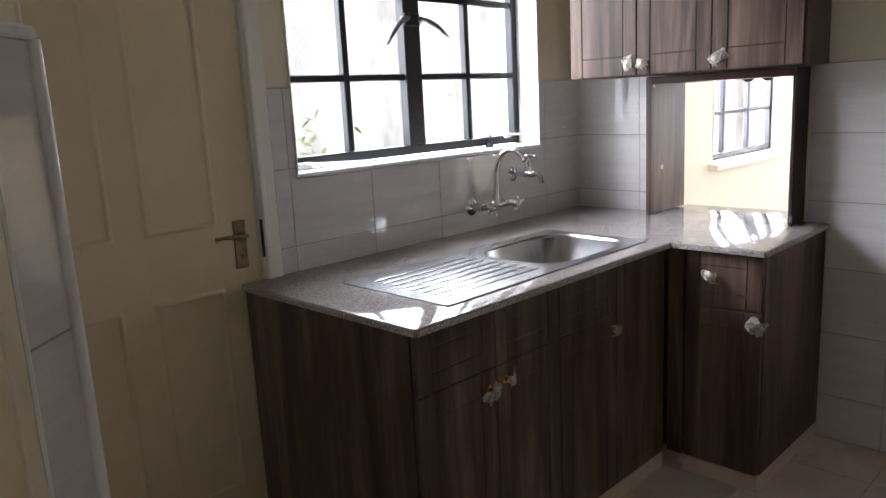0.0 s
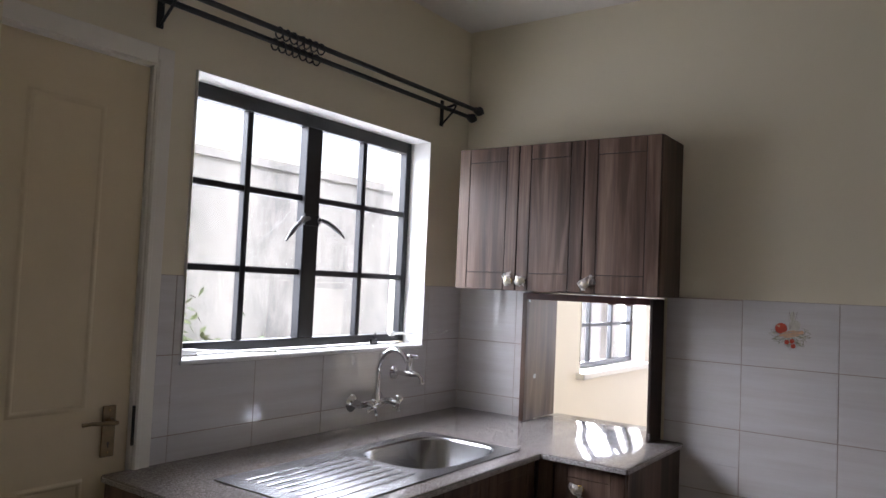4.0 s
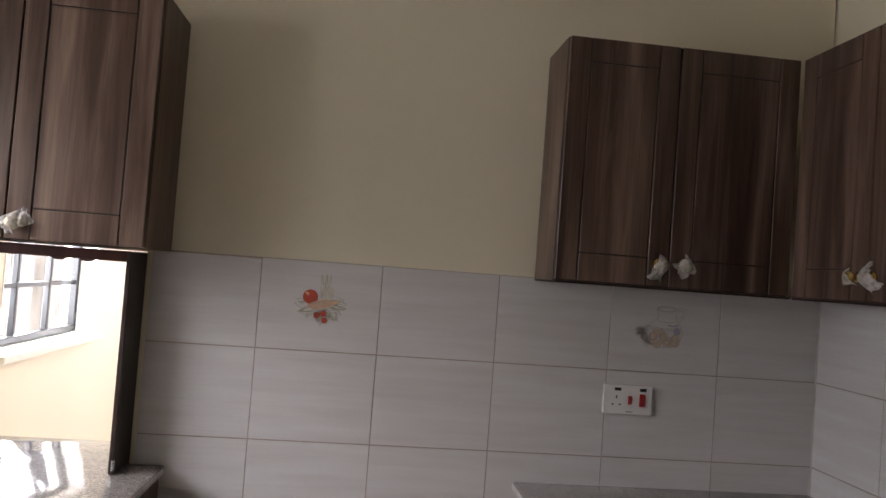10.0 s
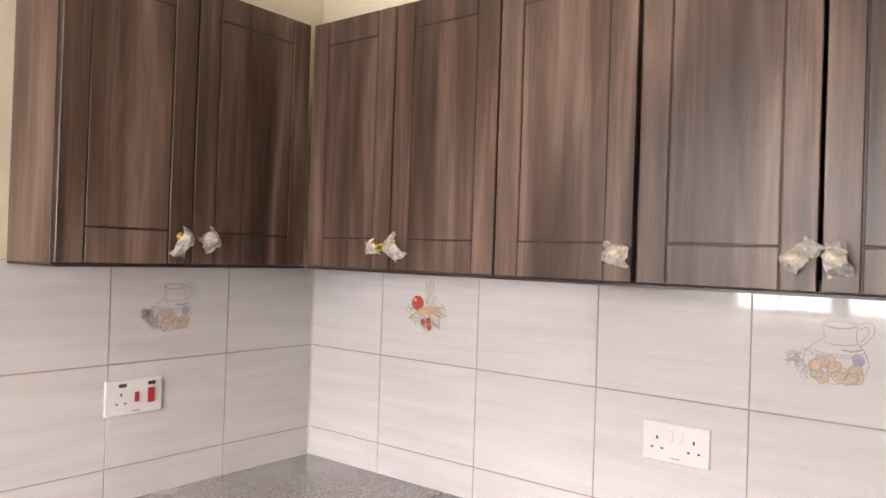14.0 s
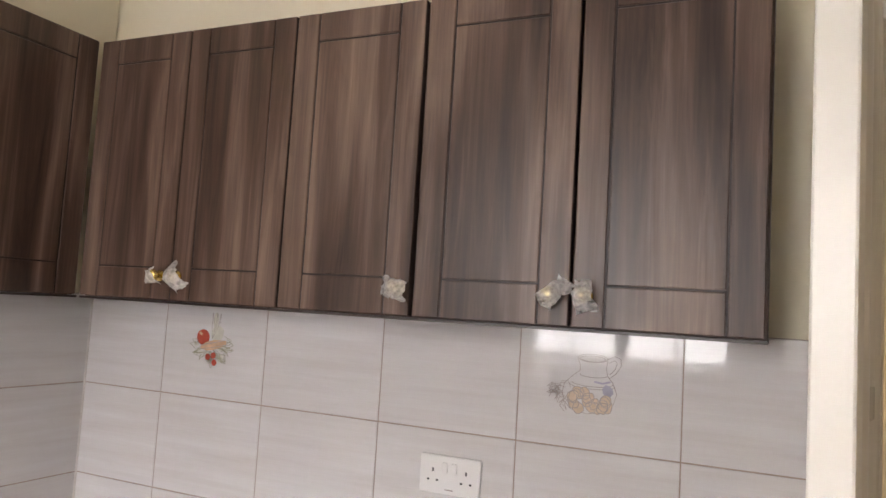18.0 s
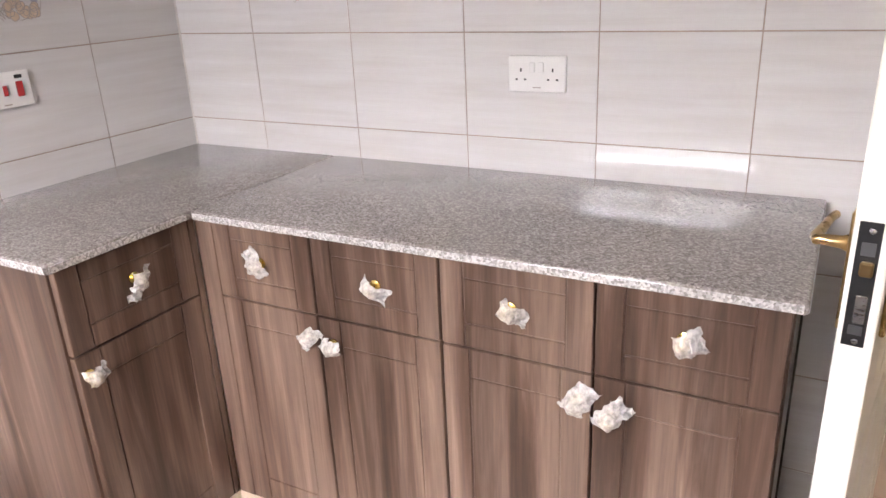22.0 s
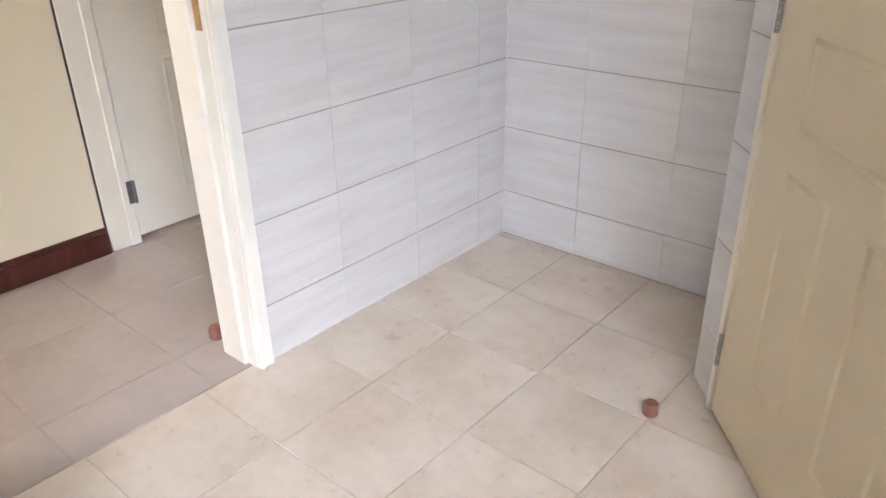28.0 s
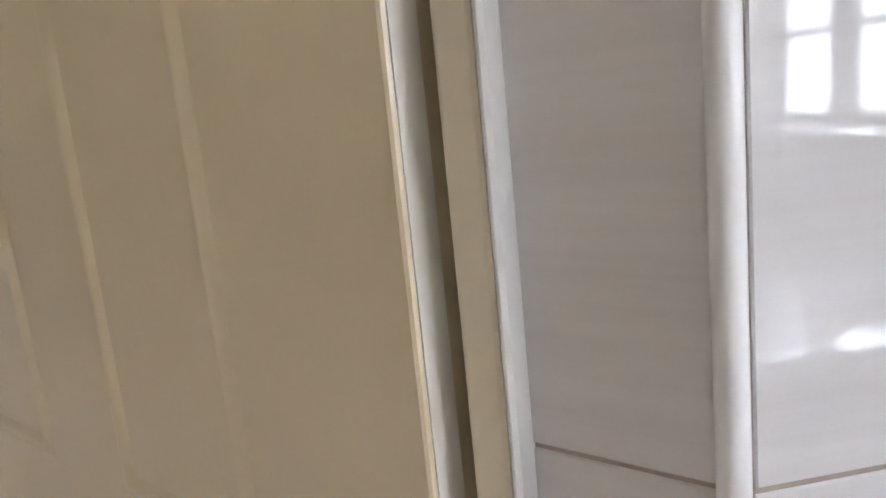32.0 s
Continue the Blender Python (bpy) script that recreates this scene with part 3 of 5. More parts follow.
def panel_door(name, m, width, height, panels, label, handle_s, faces=(1, -1), plate=BRASS, lift=0.006, t=0.04, lever_z=0.995, paint=None, edge=0.003):
    """A moulded door leaf: its hinge edge at u = 0, its face at v = 0, its latch edge at u = width."""
    paint = paint or DOOR_PAINT
    d = thing(name, m @ Vector((width / 2, -t / 2, 0)), label, "door")
    part("leaf", boxes((0, 0, lift, width, -t, height), bevel=0.003, seg=2), paint, d, m=m)
    for f in faces:
        base, flip = (0.0, 1) if f > 0 else (-t, -1)
        for u0, z0, u1, z1 in panels:
            bm = bmesh.new()
            ridge(bm, u0, z0, u1, z1, 0.022, 0.006, 0)
            if flip < 0:
                bmesh.ops.transform(bm, matrix=Matrix.Diagonal((1, -1, 1, 1)), verts=bm.verts)
            part("panel_moulding", bm, paint, d, m=m @ Matrix.Translation((0, base, 0)), smooth=50)
        # handle plate, lever and keyhole
        hs = handle_s
        flipm = m @ Matrix.Translation((0, base, 0)) @ Matrix.Diagonal((1, flip, 1, 1))
        bm = boxes((hs - 0.021, 0.0, lever_z - 0.085, hs + 0.021, 0.007, lever_z + 0.065), bevel=0.003, seg=2)
        plate_ob = part("handle_plate", bm, plate, d, "brass lock plate", m=flipm)
        bm = tube([(hs, 0.006, lever_z + 0.02), (hs, 0.016, lever_z + 0.02), (hs, 0.044, lever_z + 0.02)], [0.012, 0.008, 0.0065], 12)
        sgn = -1 if hs > width / 2 else 1
        tube([(hs - sgn * 0.006, 0.042, lever_z + 0.02), (hs + sgn * 0.008, 0.045, lever_z + 0.020), (hs + sgn * 0.04, 0.043, lever_z + 0.022), (hs + sgn * 0.075, 0.040, lever_z + 0.025), (hs + sgn * 0.098, 0.038, lever_z + 0.023)], [0.006, 0.0075, 0.0062, 0.0054, 0.0058], 12, bm)
        part("lever", bm, plate, plate_ob, "brass lever handle", m=flipm, smooth=45)
        bm = lathe([(0.004, 0.0062), (0.004, 0.0075), (0, 0.0075)], 10, towards((hs, 0, lever_z - 0.045), (0, 1, 0)))
        box(bm, hs - 0.0018, 0.0062, lever_z - 0.058, hs + 0.0018, 0.0075, lever_z - 0.045)
        part("keyhole", bm, DARK, plate_ob, m=flipm)
        for zz in (-0.072, 0.052):
            part("screw", lathe([(0.0035, 0.0065), (0.003, 0.0085), (0, 0.009)], 8, towards((hs, 0, lever_z + zz), (0, 1, 0))), BRASS, plate_ob, m=flipm)
    # A larger edge value leaves the back of the latch edge in leaf paint.
    part("leaf_edge", boxes((width + 0.0002, -t + edge, lift + 0.003, width + 0.0012, -0.003, height - 0.003)), PALE_DOOR, d, "white strip along the latch edge", m=m)
    # lock in the latch edge
    lock = part("lock_plate", boxes((width - 0.0005, -t / 2 - 0.014, lever_z - 0.085, width + 0.002, -t / 2 + 0.010, lever_z + 0.068), bevel=0.0008), LOCK_BLACK, d, "black steel lock plate", m=m)
    part("latch_bolt", boxes((width + 0.0015, -t / 2 - 0.007, lever_z + 0.005, width + 0.010, -t / 2 + 0.007, lever_z + 0.022), bevel=0.002), BRASS, lock, m=m)
    part("dead_bolt", boxes((width + 0.0015, -t / 2 - 0.006, lever_z - 0.055, width + 0.004, -t / 2 + 0.006, lever_z - 0.02), bevel=0.0012), STEEL, lock, m=m)
    for z0, z1 in ((lever_z + 0.028, lever_z + 0.044), (lever_z - 0.070, lever_z - 0.058)):
        part("lock_case", boxes((width + 0.0015, -t / 2 - 0.009, z0, width + 0.0026, -t / 2 + 0.006, z1), bevel=0.0004), PEWTER, lock, m=m)
    for zz in (lever_z - 0.078, lever_z + 0.058):
        part("screw", lathe([(0.004, 0.0), (0.0035, 0.0025), (0, 0.003)], 8, towards((width + 0.0015, -t / 2, zz), (1, 0, 0))), STEEL, lock, m=m)
    return d


def hinges(d, m, zs, u=0.0, v=0.0, plate=None):
    for z in zs:
        bm = tube([(u - 0.004, v + 0.006, z - 0.045), (u - 0.004, v + 0.006, z + 0.045)], 0.006, 10)
        box(bm, u - 0.03, v - 0.0005, z - 0.045, u - 0.004, v + 0.002, z + 0.045)
        part("hinge", bm, plate or STEEL, d, "grey steel hinge", m=m, smooth=40)


def loop(c, a, b, m3, n=14):
    """A closed oval of points round c, in the plane of the two given directions."""
    return [tuple(Vector(c) + m3[0] * a * math.cos(t) + m3[1] * b * math.sin(t)) for t in [i * 2 * math.pi / n for i in range(n + 1)]]


def keys(parent_m, u, v, z, skew):
    """A key in a lock with a second key hanging from its bow."""
    k = thing("key_bunch", parent_m @ Vector((u, v, z)), "steel keys hanging from the door lock", "keys")
    out, side, up = Vector((0, 1, 0)), Vector((skew, 1 - abs(skew) * 0.5, 0)).normalized(), Vector((0, 0, 1))
    bm = tube([(u, v - 0.02, z), (u, v + 0.014, z)], 0.0028, 8)
    tube(loop((u + skew * 0.006, v + 0.025, z), 0.0095, 0.011, (side, up)), 0.0024, 6, bm)
    part("key", bm, STEEL, k, m=parent_m, smooth=45)
    part("key_ring", tube(loop((u + skew * 0.007, v + 0.025, z - 0.018), 0.005, 0.011, (out, up)), 0.0011, 6), STEEL, k, m=parent_m, smooth=45)
    bm = tube(loop((u + skew * 0.007, v + 0.025, z - 0.035), 0.0105, 0.009, (side, up)), 0.0024, 6)
    tube([(u + skew * 0.007, v + 0.026, z - 0.044), (u + skew * 0.018, v + 0.036, z - 0.088)], 0.0024, 8, bm)
    box(bm, u + skew * 0.018 - 0.0013, v + 0.026, z - 0.091, u + skew * 0.018 + 0.0013, v + 0.038, z - 0.078)
    part("key", bm, STEEL, k, m=parent_m, smooth=45)


PANELS = [(0.145, 1.085, 0.320, 1.93), (0.445, 1.085, 0.620, 1.93), (0.145, 0.80, 0.620, 0.985), (0.145, 0.21, 0.320, 0.72), (0.445, 0.21, 0.620, 0.72)]
# outside door, shut, its face a little behind the tiled wall
EXM = Matrix(((1, 0, 0, -2.555), (0, -1, 0, NORTH_Y + 0.012), (0, 0, 1, 0), (0, 0, 0, 1)))
outdoor = panel_door("door_1", EXM, 0.80, 2.095, [(0.13, 1.05, 0.36, 1.95), (0.44, 1.05, 0.67, 1.95), (0.13, 0.2, 0.36, 0.86), (0.44, 0.2, 0.67, 0.86)], "closed cream painted panel door beside the sink counter", 0.735, faces=(1,), plate=ANTIQUE)
part("lock_keep", boxes((-1.7545, NORTH_Y - 0.012, 0.935, -1.744, NORTH_Y - 0.004, 1.055), bevel=0.001), LOCK_BLACK, outdoor, "black lock keep on the frame")
frame_set(outdoor, NORTH, 1.752, 2.558, 2.10, 0.10, 0.062)
# kitchen door, wide open into the room
KH = Vector((-1.966, 0.012, 0))
KE = Vector((-1.863, 0.780, 0))
ka = math.atan2(KE.y - KH.y, KE.x - KH.x)
KM = Matrix.Translation(KH) @ Matrix.Rotation(ka, 4, "Z") @ Matrix.Translation((0, 0.02, 0))
panel_door("door_2", KM, 0.772, 2.05, [(0.12, 1.08, 0.34, 1.9), (0.44, 1.08, 0.66, 1.9), (0.12, 0.8, 0.66, 0.985), (0.12, 0.21, 0.34, 0.72), (0.44, 0.21, 0.66, 0.72)], "off-white panel door standing wide open beside the counter", 0.715, paint=PALE_DOOR)
kframe = thing("door_frame_1", (-2.33, -0.07, 0), "cream painted frame of the corridor doorway", "door frame", kind="structure")
frame_set(kframe, SOUTH, -2.757, -1.988, 2.05, 0.146, 0.052)
part("rebate", boxes((-2.758, -0.148, 0, -2.7455, -0.043, 2.05), bevel=0.003, seg=2), FRAME_PAINT, kframe)
part("rebate", boxes((-1.9995, -0.148, 0, -1.987, -0.043, 2.05), bevel=0.003, seg=2), FRAME_PAINT, kframe)
part("strike_plate", boxes((-2.7575, -0.034, 0.95, -2.7545, -0.009, 1.04), bevel=0.001), BRASS, kframe, "brass strike plate")
keys(KM, 0.715, 0.007, 0.95, 0.15)
# store door, a little ajar
PH = DIAG @ Vector((0.0, 0.006, 0))
PM = Matrix.Translation(PH) @ Matrix.Rotation(radians(DIAG_ANGLE - 1.2), 4, "Z") @ Matrix.Diagonal((1, -1, 1, 1))
# White edge strip is narrowed here: the cream behind it imitates the frame's shadow.
pdoor = panel_door("door_3", PM, 0.768, 2.04, PANELS, "cream moulded panel door of the store, slightly ajar", 0.692, faces=(1,), edge=0.018)
hinges(pdoor, PM, (0.19, 1.01, 1.85), -0.004, 0.0)
pframe = thing("door_frame_2", DIAG @ Vector((-0.41, 0, 0)), "cream painted frame of the store door", "door frame", kind="structure")
frame_set(pframe, DIAG, -0.781, 0.004, 2.045, 0.12, 0.026, 0.012, False, STORE_FRAME)
# White strip paints in the window light on the architrave's side face.
part("edge_bead", boxes((-0.8125, -0.004, 0.0, -0.8072, 0.0135, 2.07), bevel=0.002), WHITE_PAINT, pframe, "white strip that stands in for the window-lit side of the frame", m=DIAG)
keys(PM, 0.692, 0.004, 0.95, -0.35)
# corridor door, closed, across the corridor
CM = Matrix(((-1, 0, 0, -3.003), (0, 1, 0, -1.078), (0, 0, 1, 0), (0, 0, 0, 1)))
cdoor = panel_door("door_4", CM, 0.75, 2.03, [(0.215, 0.15, 0.53, 0.69), (0.215, 0.76, 0.53, 0.95), (0.215, 1.04, 0.53, 1.9)], "off-white panel door across the corridor", 0.69, faces=(1,), lift=0.02, paint=PALE_DOOR)
hinges(cdoor, CM, (0.214, 1.0, 1.8), 0.002, 0.0225, PEWTER)
cframe = thing("door_frame_3", (-3.4, -1.1, 0), "cream painted frame of the corridor door", "door frame", kind="structure")
frame_set(cframe, Matrix(((1, 0, 0, 0), (0, 1, 0, -1.075), (0, 0, 1, 0), (0, 0, 0, 1))), -3.768, -2.998, 2.04, 0.13, 0.126)
skirting = solid("baseboard", boxes((-2.866, -1.075, 0.0, 0.95, -1.055, 0.085), (-2.866, -1.075, 0.085, 0.95, -1.062, 0.105), bevel=0.002), MAHOGANY, "dark red-brown skirting board along the corridor", "skirting", kind="structure")
solid("trim", boxes((-2.8725, -1.075, 0.0, -2.8665, -1.066, 2.165)), WOOD_EDGE, "dark strip beside the corridor door frame", "trim", kind="structure")

# ---- cupboards ----


def shaker(parent, m, u0, z0, u1, z1, v, stile, rail, g=0.0011):
    """The pieces on a front: full-height stiles, rails between them, and a flush panel."""
    t, f = 0.0045, v + 0.0140
    part("stile", boxes((u0, f, z0, u0 + stile - g, f + t, z1), bevel=0.0015), WOOD, parent, m=m)
    part("stile", boxes((u1 - stile + g, f, z0, u1, f + t, z1), bevel=0.0015), WOOD, parent, m=m)
    zs = [z0, z0 + rail, z1 - rail * 0.85, z1]
    for i, (a, b) in enumerate(zip(zs, zs[1:])):
        part("panel" if i == 1 else "rail", boxes((u0 + stile + g, f, a + (g if i else 0), u1 - stile - g, f + (t if i != 1 else t - 0.0012), b - (g if i < 2 else 0)), bevel=0.0015), WOOD, parent, m=m)


KNOB = [(0.0, 0.0), (0.013, 0.0), (0.013, 0.003), (0.006, 0.006), (0.0055, 0.014), (0.011, 0.018), (0.0145, 0.024), (0.012, 0.031), (0.005, 0.034), (0, 0.0345)]


def wrap(seed):
    """A torn sheet of thin packing film draped over a knob, off centre and creased: z outward, y up."""
    rng = random.Random(seed * 7 + 3)
    bm = bmesh.new()
    off = Vector((rng.uniform(0, 50), rng.uniform(0, 50), seed))
    turn, la, lb = rng.uniform(0, math.pi), rng.uniform(0.025, 0.038), rng.uniform(0.017, 0.025)
    shift = rng.uniform(-0.5, 0.5) * la
    corners = [Vector((sa * la * rng.uniform(0.75, 1.15), sb * lb * rng.uniform(0.7, 1.25), 0)) for sa, sb in ((-1, -1), (1, -1), (1, 1), (-1, 1))]
    lay = rng.uniform(0.004, 0.016)
    spin = Matrix.Rotation(turn, 3, "Z")
    na, nb = 15, 11
    grid = []
    for i in range(na):
        f = i / (na - 1)
        row = []
        for j in range(nb):
            g = j / (nb - 1)
            p = (corners[0] * (1 - f) + corners[1] * f) * (1 - g) + (corners[3] * (1 - f) + corners[2] * f) * g
            rim = max(abs(2 * f - 1), abs(2 * g - 1)) ** 6
            p.x += shift
            p += Vector((noise.noise(p * 90 + off), noise.noise(p * 90 - off), 0)) * 0.007 * rim
            p = spin @ p
            r = p.length
            dome = 0.0385 - 0.010 * (r / 0.016) ** 2 if r < 0.016 else lay + (0.0285 - lay) * math.exp(-((r - 0.016) / 0.011) ** 2)
            crease = abs(noise.noise(p * 55 + off * 2)) - 0.25
            p.z = max(0.0012, dome + crease * (0.022 if r > 0.016 else 0.003) + 0.004 * rim * noise.noise(p * 30 + off))
            p.y -= 0.06 * max(0, r - 0.016) ** 1.0 * (0.2 + lay * 10)
            row.append(bm.verts.new(p))
        grid.append(row)
    for a, b in zip(grid, grid[1:]):
        for j in range(nb - 1):
            bm.faces.new((a[j], a[j + 1], b[j + 1], b[j]))
    bmesh.ops.solidify(bm, geom=bm.faces[:], thickness=0.0003)
    return bm


WRAP_SEED = [0]


def knob(parent, m, u, v, z):
    """A brass knob in its packing film, out of the face v. The film's own frame has z outward and y up."""
    part("knob", lathe(KNOB, 16, towards((u, v, z), (0, 1, 0))), KNOB_BRASS, parent, "brass knob", m=m, smooth=40)
    WRAP_SEED[0] += 1
    face = Matrix(((-1, 0, 0, u), (0, 0, 1, v), (0, 1, 0, z), (0, 0, 0, 1)))
    part("film", wrap(WRAP_SEED[0]), FILM, parent, "crumpled clear packing film", m=m @ face, smooth=28)


def cupboard(name, m, u0, u1, z0, z1, depth, fronts, label, group, plinth=0.0, panel_end=None, back=0.001):
    c = thing(name, m @ Vector(((u0 + u1) / 2, depth / 2, z0 - plinth)), label, "cupboard", group)
    for nm, r in (("side_panel", (u0, back, z0, u0 + 0.018, depth - 0.021, z1)), ("side_panel", (u1 - 0.018, back, z0, u1, depth - 0.021, z1)), ("bottom_panel", (u0 + 0.018, back, z0, u1 - 0.018, depth - 0.023, z0 + 0.018)),
                  ("top_panel", (u0 + 0.018, back, z1 - 0.018, u1 - 0.018, depth - 0.023, z1)), ("back_panel", (u0 + 0.018, back, z0 + 0.018, u1 - 0.018, back + 0.006, z1 - 0.018))):
        if nm != "top_panel" or name != "sink_cupboard":
            part(nm, boxes(r, bevel=0.0008), WOOD, c, m=m)
    for kind, a, b, p, q, ks in fronts:
        stile = 0.058 if kind == "door" else 0.05
        rail = 0.075 if kind == "door" else 0.05
        a, b, p, q = a + 0.0022, b - 0.0022, p + 0.0024, q - 0.0024
        # Wall cupboard grooves get painted shade; base ones, which look lit, stay plain wood.
        d = part(kind, boxes((a, depth - 0.019, p, b, depth - 0.0035, q), bevel=0.001), WOOD if plinth else GROOVE_SHADE, c, m=m)
        shaker(d, m, a, p, b, q, depth - 0.019, stile, rail, 0.0011 if plinth else 0.0018)
        for ku, kz in ks:
            knob(d, m, ku, depth, kz)
    if plinth:
        part("plinth", boxes((u0 + 0.002, 0.02, z0 - plinth, u1 - 0.002, depth - 0.004, z0 - 0.001)), FLOOR_TILE, c, "beige tiled plinth", m=m)
    return c


UZ0, UZ1, UK = 1.452, 2.105, 1.51
UD = 0.236
# wall cupboards on the hatch wall (u = y)
cupboard("wall_cupboard", EAST, 1.925, 2.875, 1.45, 2.09, 0.262, [("door", 2.559, 2.875, 1.45, 2.09, [(2.585, 1.493)]), ("door", 2.249, 2.559, 1.45, 2.09, [(2.522, 1.493)]), ("door", 1.925, 2.249, 1.45, 2.09, [(2.222, 1.49)])], "dark walnut wall cupboard above the serving hatch, three doors", "wall cupboards")
cupboard("wall_cupboard", EAST, UD - 0.001, 0.893, UZ0, UZ1, UD - 0.012, [("door", 0.583, 0.893, UZ0, UZ1, [(0.613, 1.515)]), ("door", UD + 0.004, 0.583, UZ0, UZ1, [(0.545, 1.515)])], "walnut wall cupboard by the room corner, two doors", "wall cupboards")
cupboard("wall_cupboard", SOUTH, -0.833, -0.226, UZ0, UZ1, UD, [("door", -0.526, -0.227, UZ0, UZ1, [(-0.495, UK)]), ("door", -0.833, -0.526, UZ0, UZ1, [(-0.548, UK)])], "walnut corner wall cupboard above the granite counter, two doors", "wall cupboards")
cupboard("wall_cupboard", SOUTH, -1.157, -0.834, UZ0, UZ1, UD, [("door", -1.155, -0.834, UZ0, UZ1, [(-1.129, UK)])], "narrow walnut wall cupboard with a single door", "wall cupboards")
cupboard("wall_cupboard", SOUTH, -1.805, -1.158, UZ0, UZ1, UD, [("door", -1.478, -1.161, UZ0, UZ1, [(-1.445, UK)]), ("door", -1.803, -1.481, UZ0, UZ1, [(-1.508, UK)])], "walnut wall cupboard at the end of the row, two doors", "wall cupboards")
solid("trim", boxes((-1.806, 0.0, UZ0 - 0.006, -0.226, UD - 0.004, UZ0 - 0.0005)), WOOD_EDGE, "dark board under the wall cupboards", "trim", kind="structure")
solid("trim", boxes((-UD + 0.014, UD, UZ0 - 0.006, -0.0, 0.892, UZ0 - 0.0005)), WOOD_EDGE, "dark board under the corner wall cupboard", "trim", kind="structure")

BZ0, BZ1, BJ = 0.06, 0.838, 0.645
BD = 0.53
cupboard("base_cupboard", SOUTH, -1.167, -0.535, BZ0, BZ1, BD, [("drawer", -0.855, -0.574, BJ, BZ1, [(-0.713, 0.748)]), ("drawer", -1.166, -0.856, BJ, BZ1, [(-1.019, 0.745)]),
         ("door", -0.855, -0.574, BZ0, BJ, [(-0.836, 0.593)]), ("door", -1.166, -0.856, BZ0, BJ, [(-0.896, 0.583)])], "walnut base cupboard with two drawers under granite", "base cupboards", BZ0)
cupboard("base_cupboard", SOUTH, -1.795, -1.168, BZ0, BZ1, BD, [("drawer", -1.479, -1.168, BJ, BZ1, [(-1.32, 0.749)]), ("drawer", -1.793, -1.480, BJ, BZ1, [(-1.635, 0.751)]),
         ("door", -1.479, -1.168, BZ0, BJ, [(-1.452, 0.587)]), ("door", -1.793, -1.480, BZ0, BJ, [(-1.513, 0.570)])], "walnut base cupboard at the doorway end, two drawers", "base cupboards", BZ0)
cupboard("base_cupboard", EAST, 0.535, 0.892, BZ0, BZ1, BD - 0.008, [("drawer", 0.548, 0.890, BJ, BZ1, [(0.717, 0.757)]), ("door", 0.548, 0.890, BZ0, BJ, [(0.868, 0.598)])], "walnut corner base cupboard with one drawer", "base cupboards", BZ0)
corner_post = thing("trim", (-0.53, 0.53, 0), "walnut filler strips closing the inner corner of the base cupboards", "filler strip", kind="structure")
part("filler", boxes((-0.5215, 0.5305, BZ0, -0.504, 0.5465, BZ1), bevel=0.001), WOOD, corner_post)
part("filler", boxes((-0.5730, 0.512, BZ0, -0.5220, 0.5285, BZ1), bevel=0.001), WOOD, corner_post)
part("plinth", boxes((-0.518, 0.50, 0.0, -0.49, 0.5365, BZ0 - 0.001)), FLOOR_TILE, corner_post, "beige tiled plinth")
part("plinth", boxes((-0.5365, 0.50, 0.0, -0.5185, 0.526, BZ0 - 0.001)), FLOOR_TILE, corner_post, "beige tiled plinth")
for m, r in ((EAST, (0.893, 0.010, 0.085, 0.898, 0.040, BZ1)), (SOUTH, (-1.800, 0.07, 0.085, -1.7955, 0.13, BZ1))):
    solid("trim", boxes(r), WOOD_EDGE, "dark backing strip beside the base cupboard", "trim", kind="structure", m=m)
SD = NORTH_Y - 2.245
cupboard("sink_cupboard", NORTH, 0.60, 1.825, BZ0, BZ1, SD, [("false_drawer", 1.531, 1.823, 0.675, BZ1, []), ("false_drawer", 1.24, 1.530, 0.675, BZ1, []), ("false_drawer", 0.925, 1.239, 0.675, BZ1, []),
         ("door", 1.531, 1.823, BZ0, 0.675, [(1.564, 0.620)]), ("door", 1.24, 1.530, BZ0, 0.675, [(1.497, 0.629)]), ("door", 0.925, 1.239, BZ0, 0.675, [(0.958, 0.632)]), ("panel", 0.605, 0.924, BZ0, BZ1, [])], "dark walnut sink cupboard under the window", "base cupboards", BZ0)
sink_post = thing("trim", (-0.58, 2.215, 0), "dark walnut filler strip closing the corner beside the hatch cupboard", "filler strip", kind="structure")
part("filler", boxes((-0.583, 2.1845, BZ0, -0.56, 2.2435, BZ1), bevel=0.001), WOOD, sink_post)
part("plinth", boxes((-0.545, 2.1845, 0.0, -0.52, 2.29, BZ0 - 0.001)), FLOOR_TILE, sink_post, "beige tiled plinth")
cupboard("base_cupboard", EAST, 1.905, 2.184, BZ0, BZ1, 0.585, [("drawer", 1.907, 2.178, BJ, BZ1, [(2.073, 0.758)]), ("door", 1.907, 2.178, BZ0, BJ, [(1.928, 0.604)])], "dark walnut base cupboard below the serving hatch", "base cupboards", BZ0)

# ---- worktops ----
ZT, ZB = 0.862, 0.839


def edging(parent, rows):
    """The paler sawn band along a free edge of a slab."""
    for x0, y0, x1, y1 in rows:
        part("front_edge", boxes((x0, y0, ZB + 0.003, x1, y1, ZT - 0.005), bevel=0.0008), GRANITE_EDGE, parent, "pale sawn granite edge")


def slab(x0, y0, x1, y1, edges, label):
    top = thing("worktop", ((x0 + x1) / 2, (y0 + y1) / 2, ZB), label, "worktop", "granite worktops")
    part("slab", boxes((x0, y0, ZB, x1, y1, ZT), bevel=0.007, seg=3), GRANITE, top, smooth=50)
    edging(top, edges)


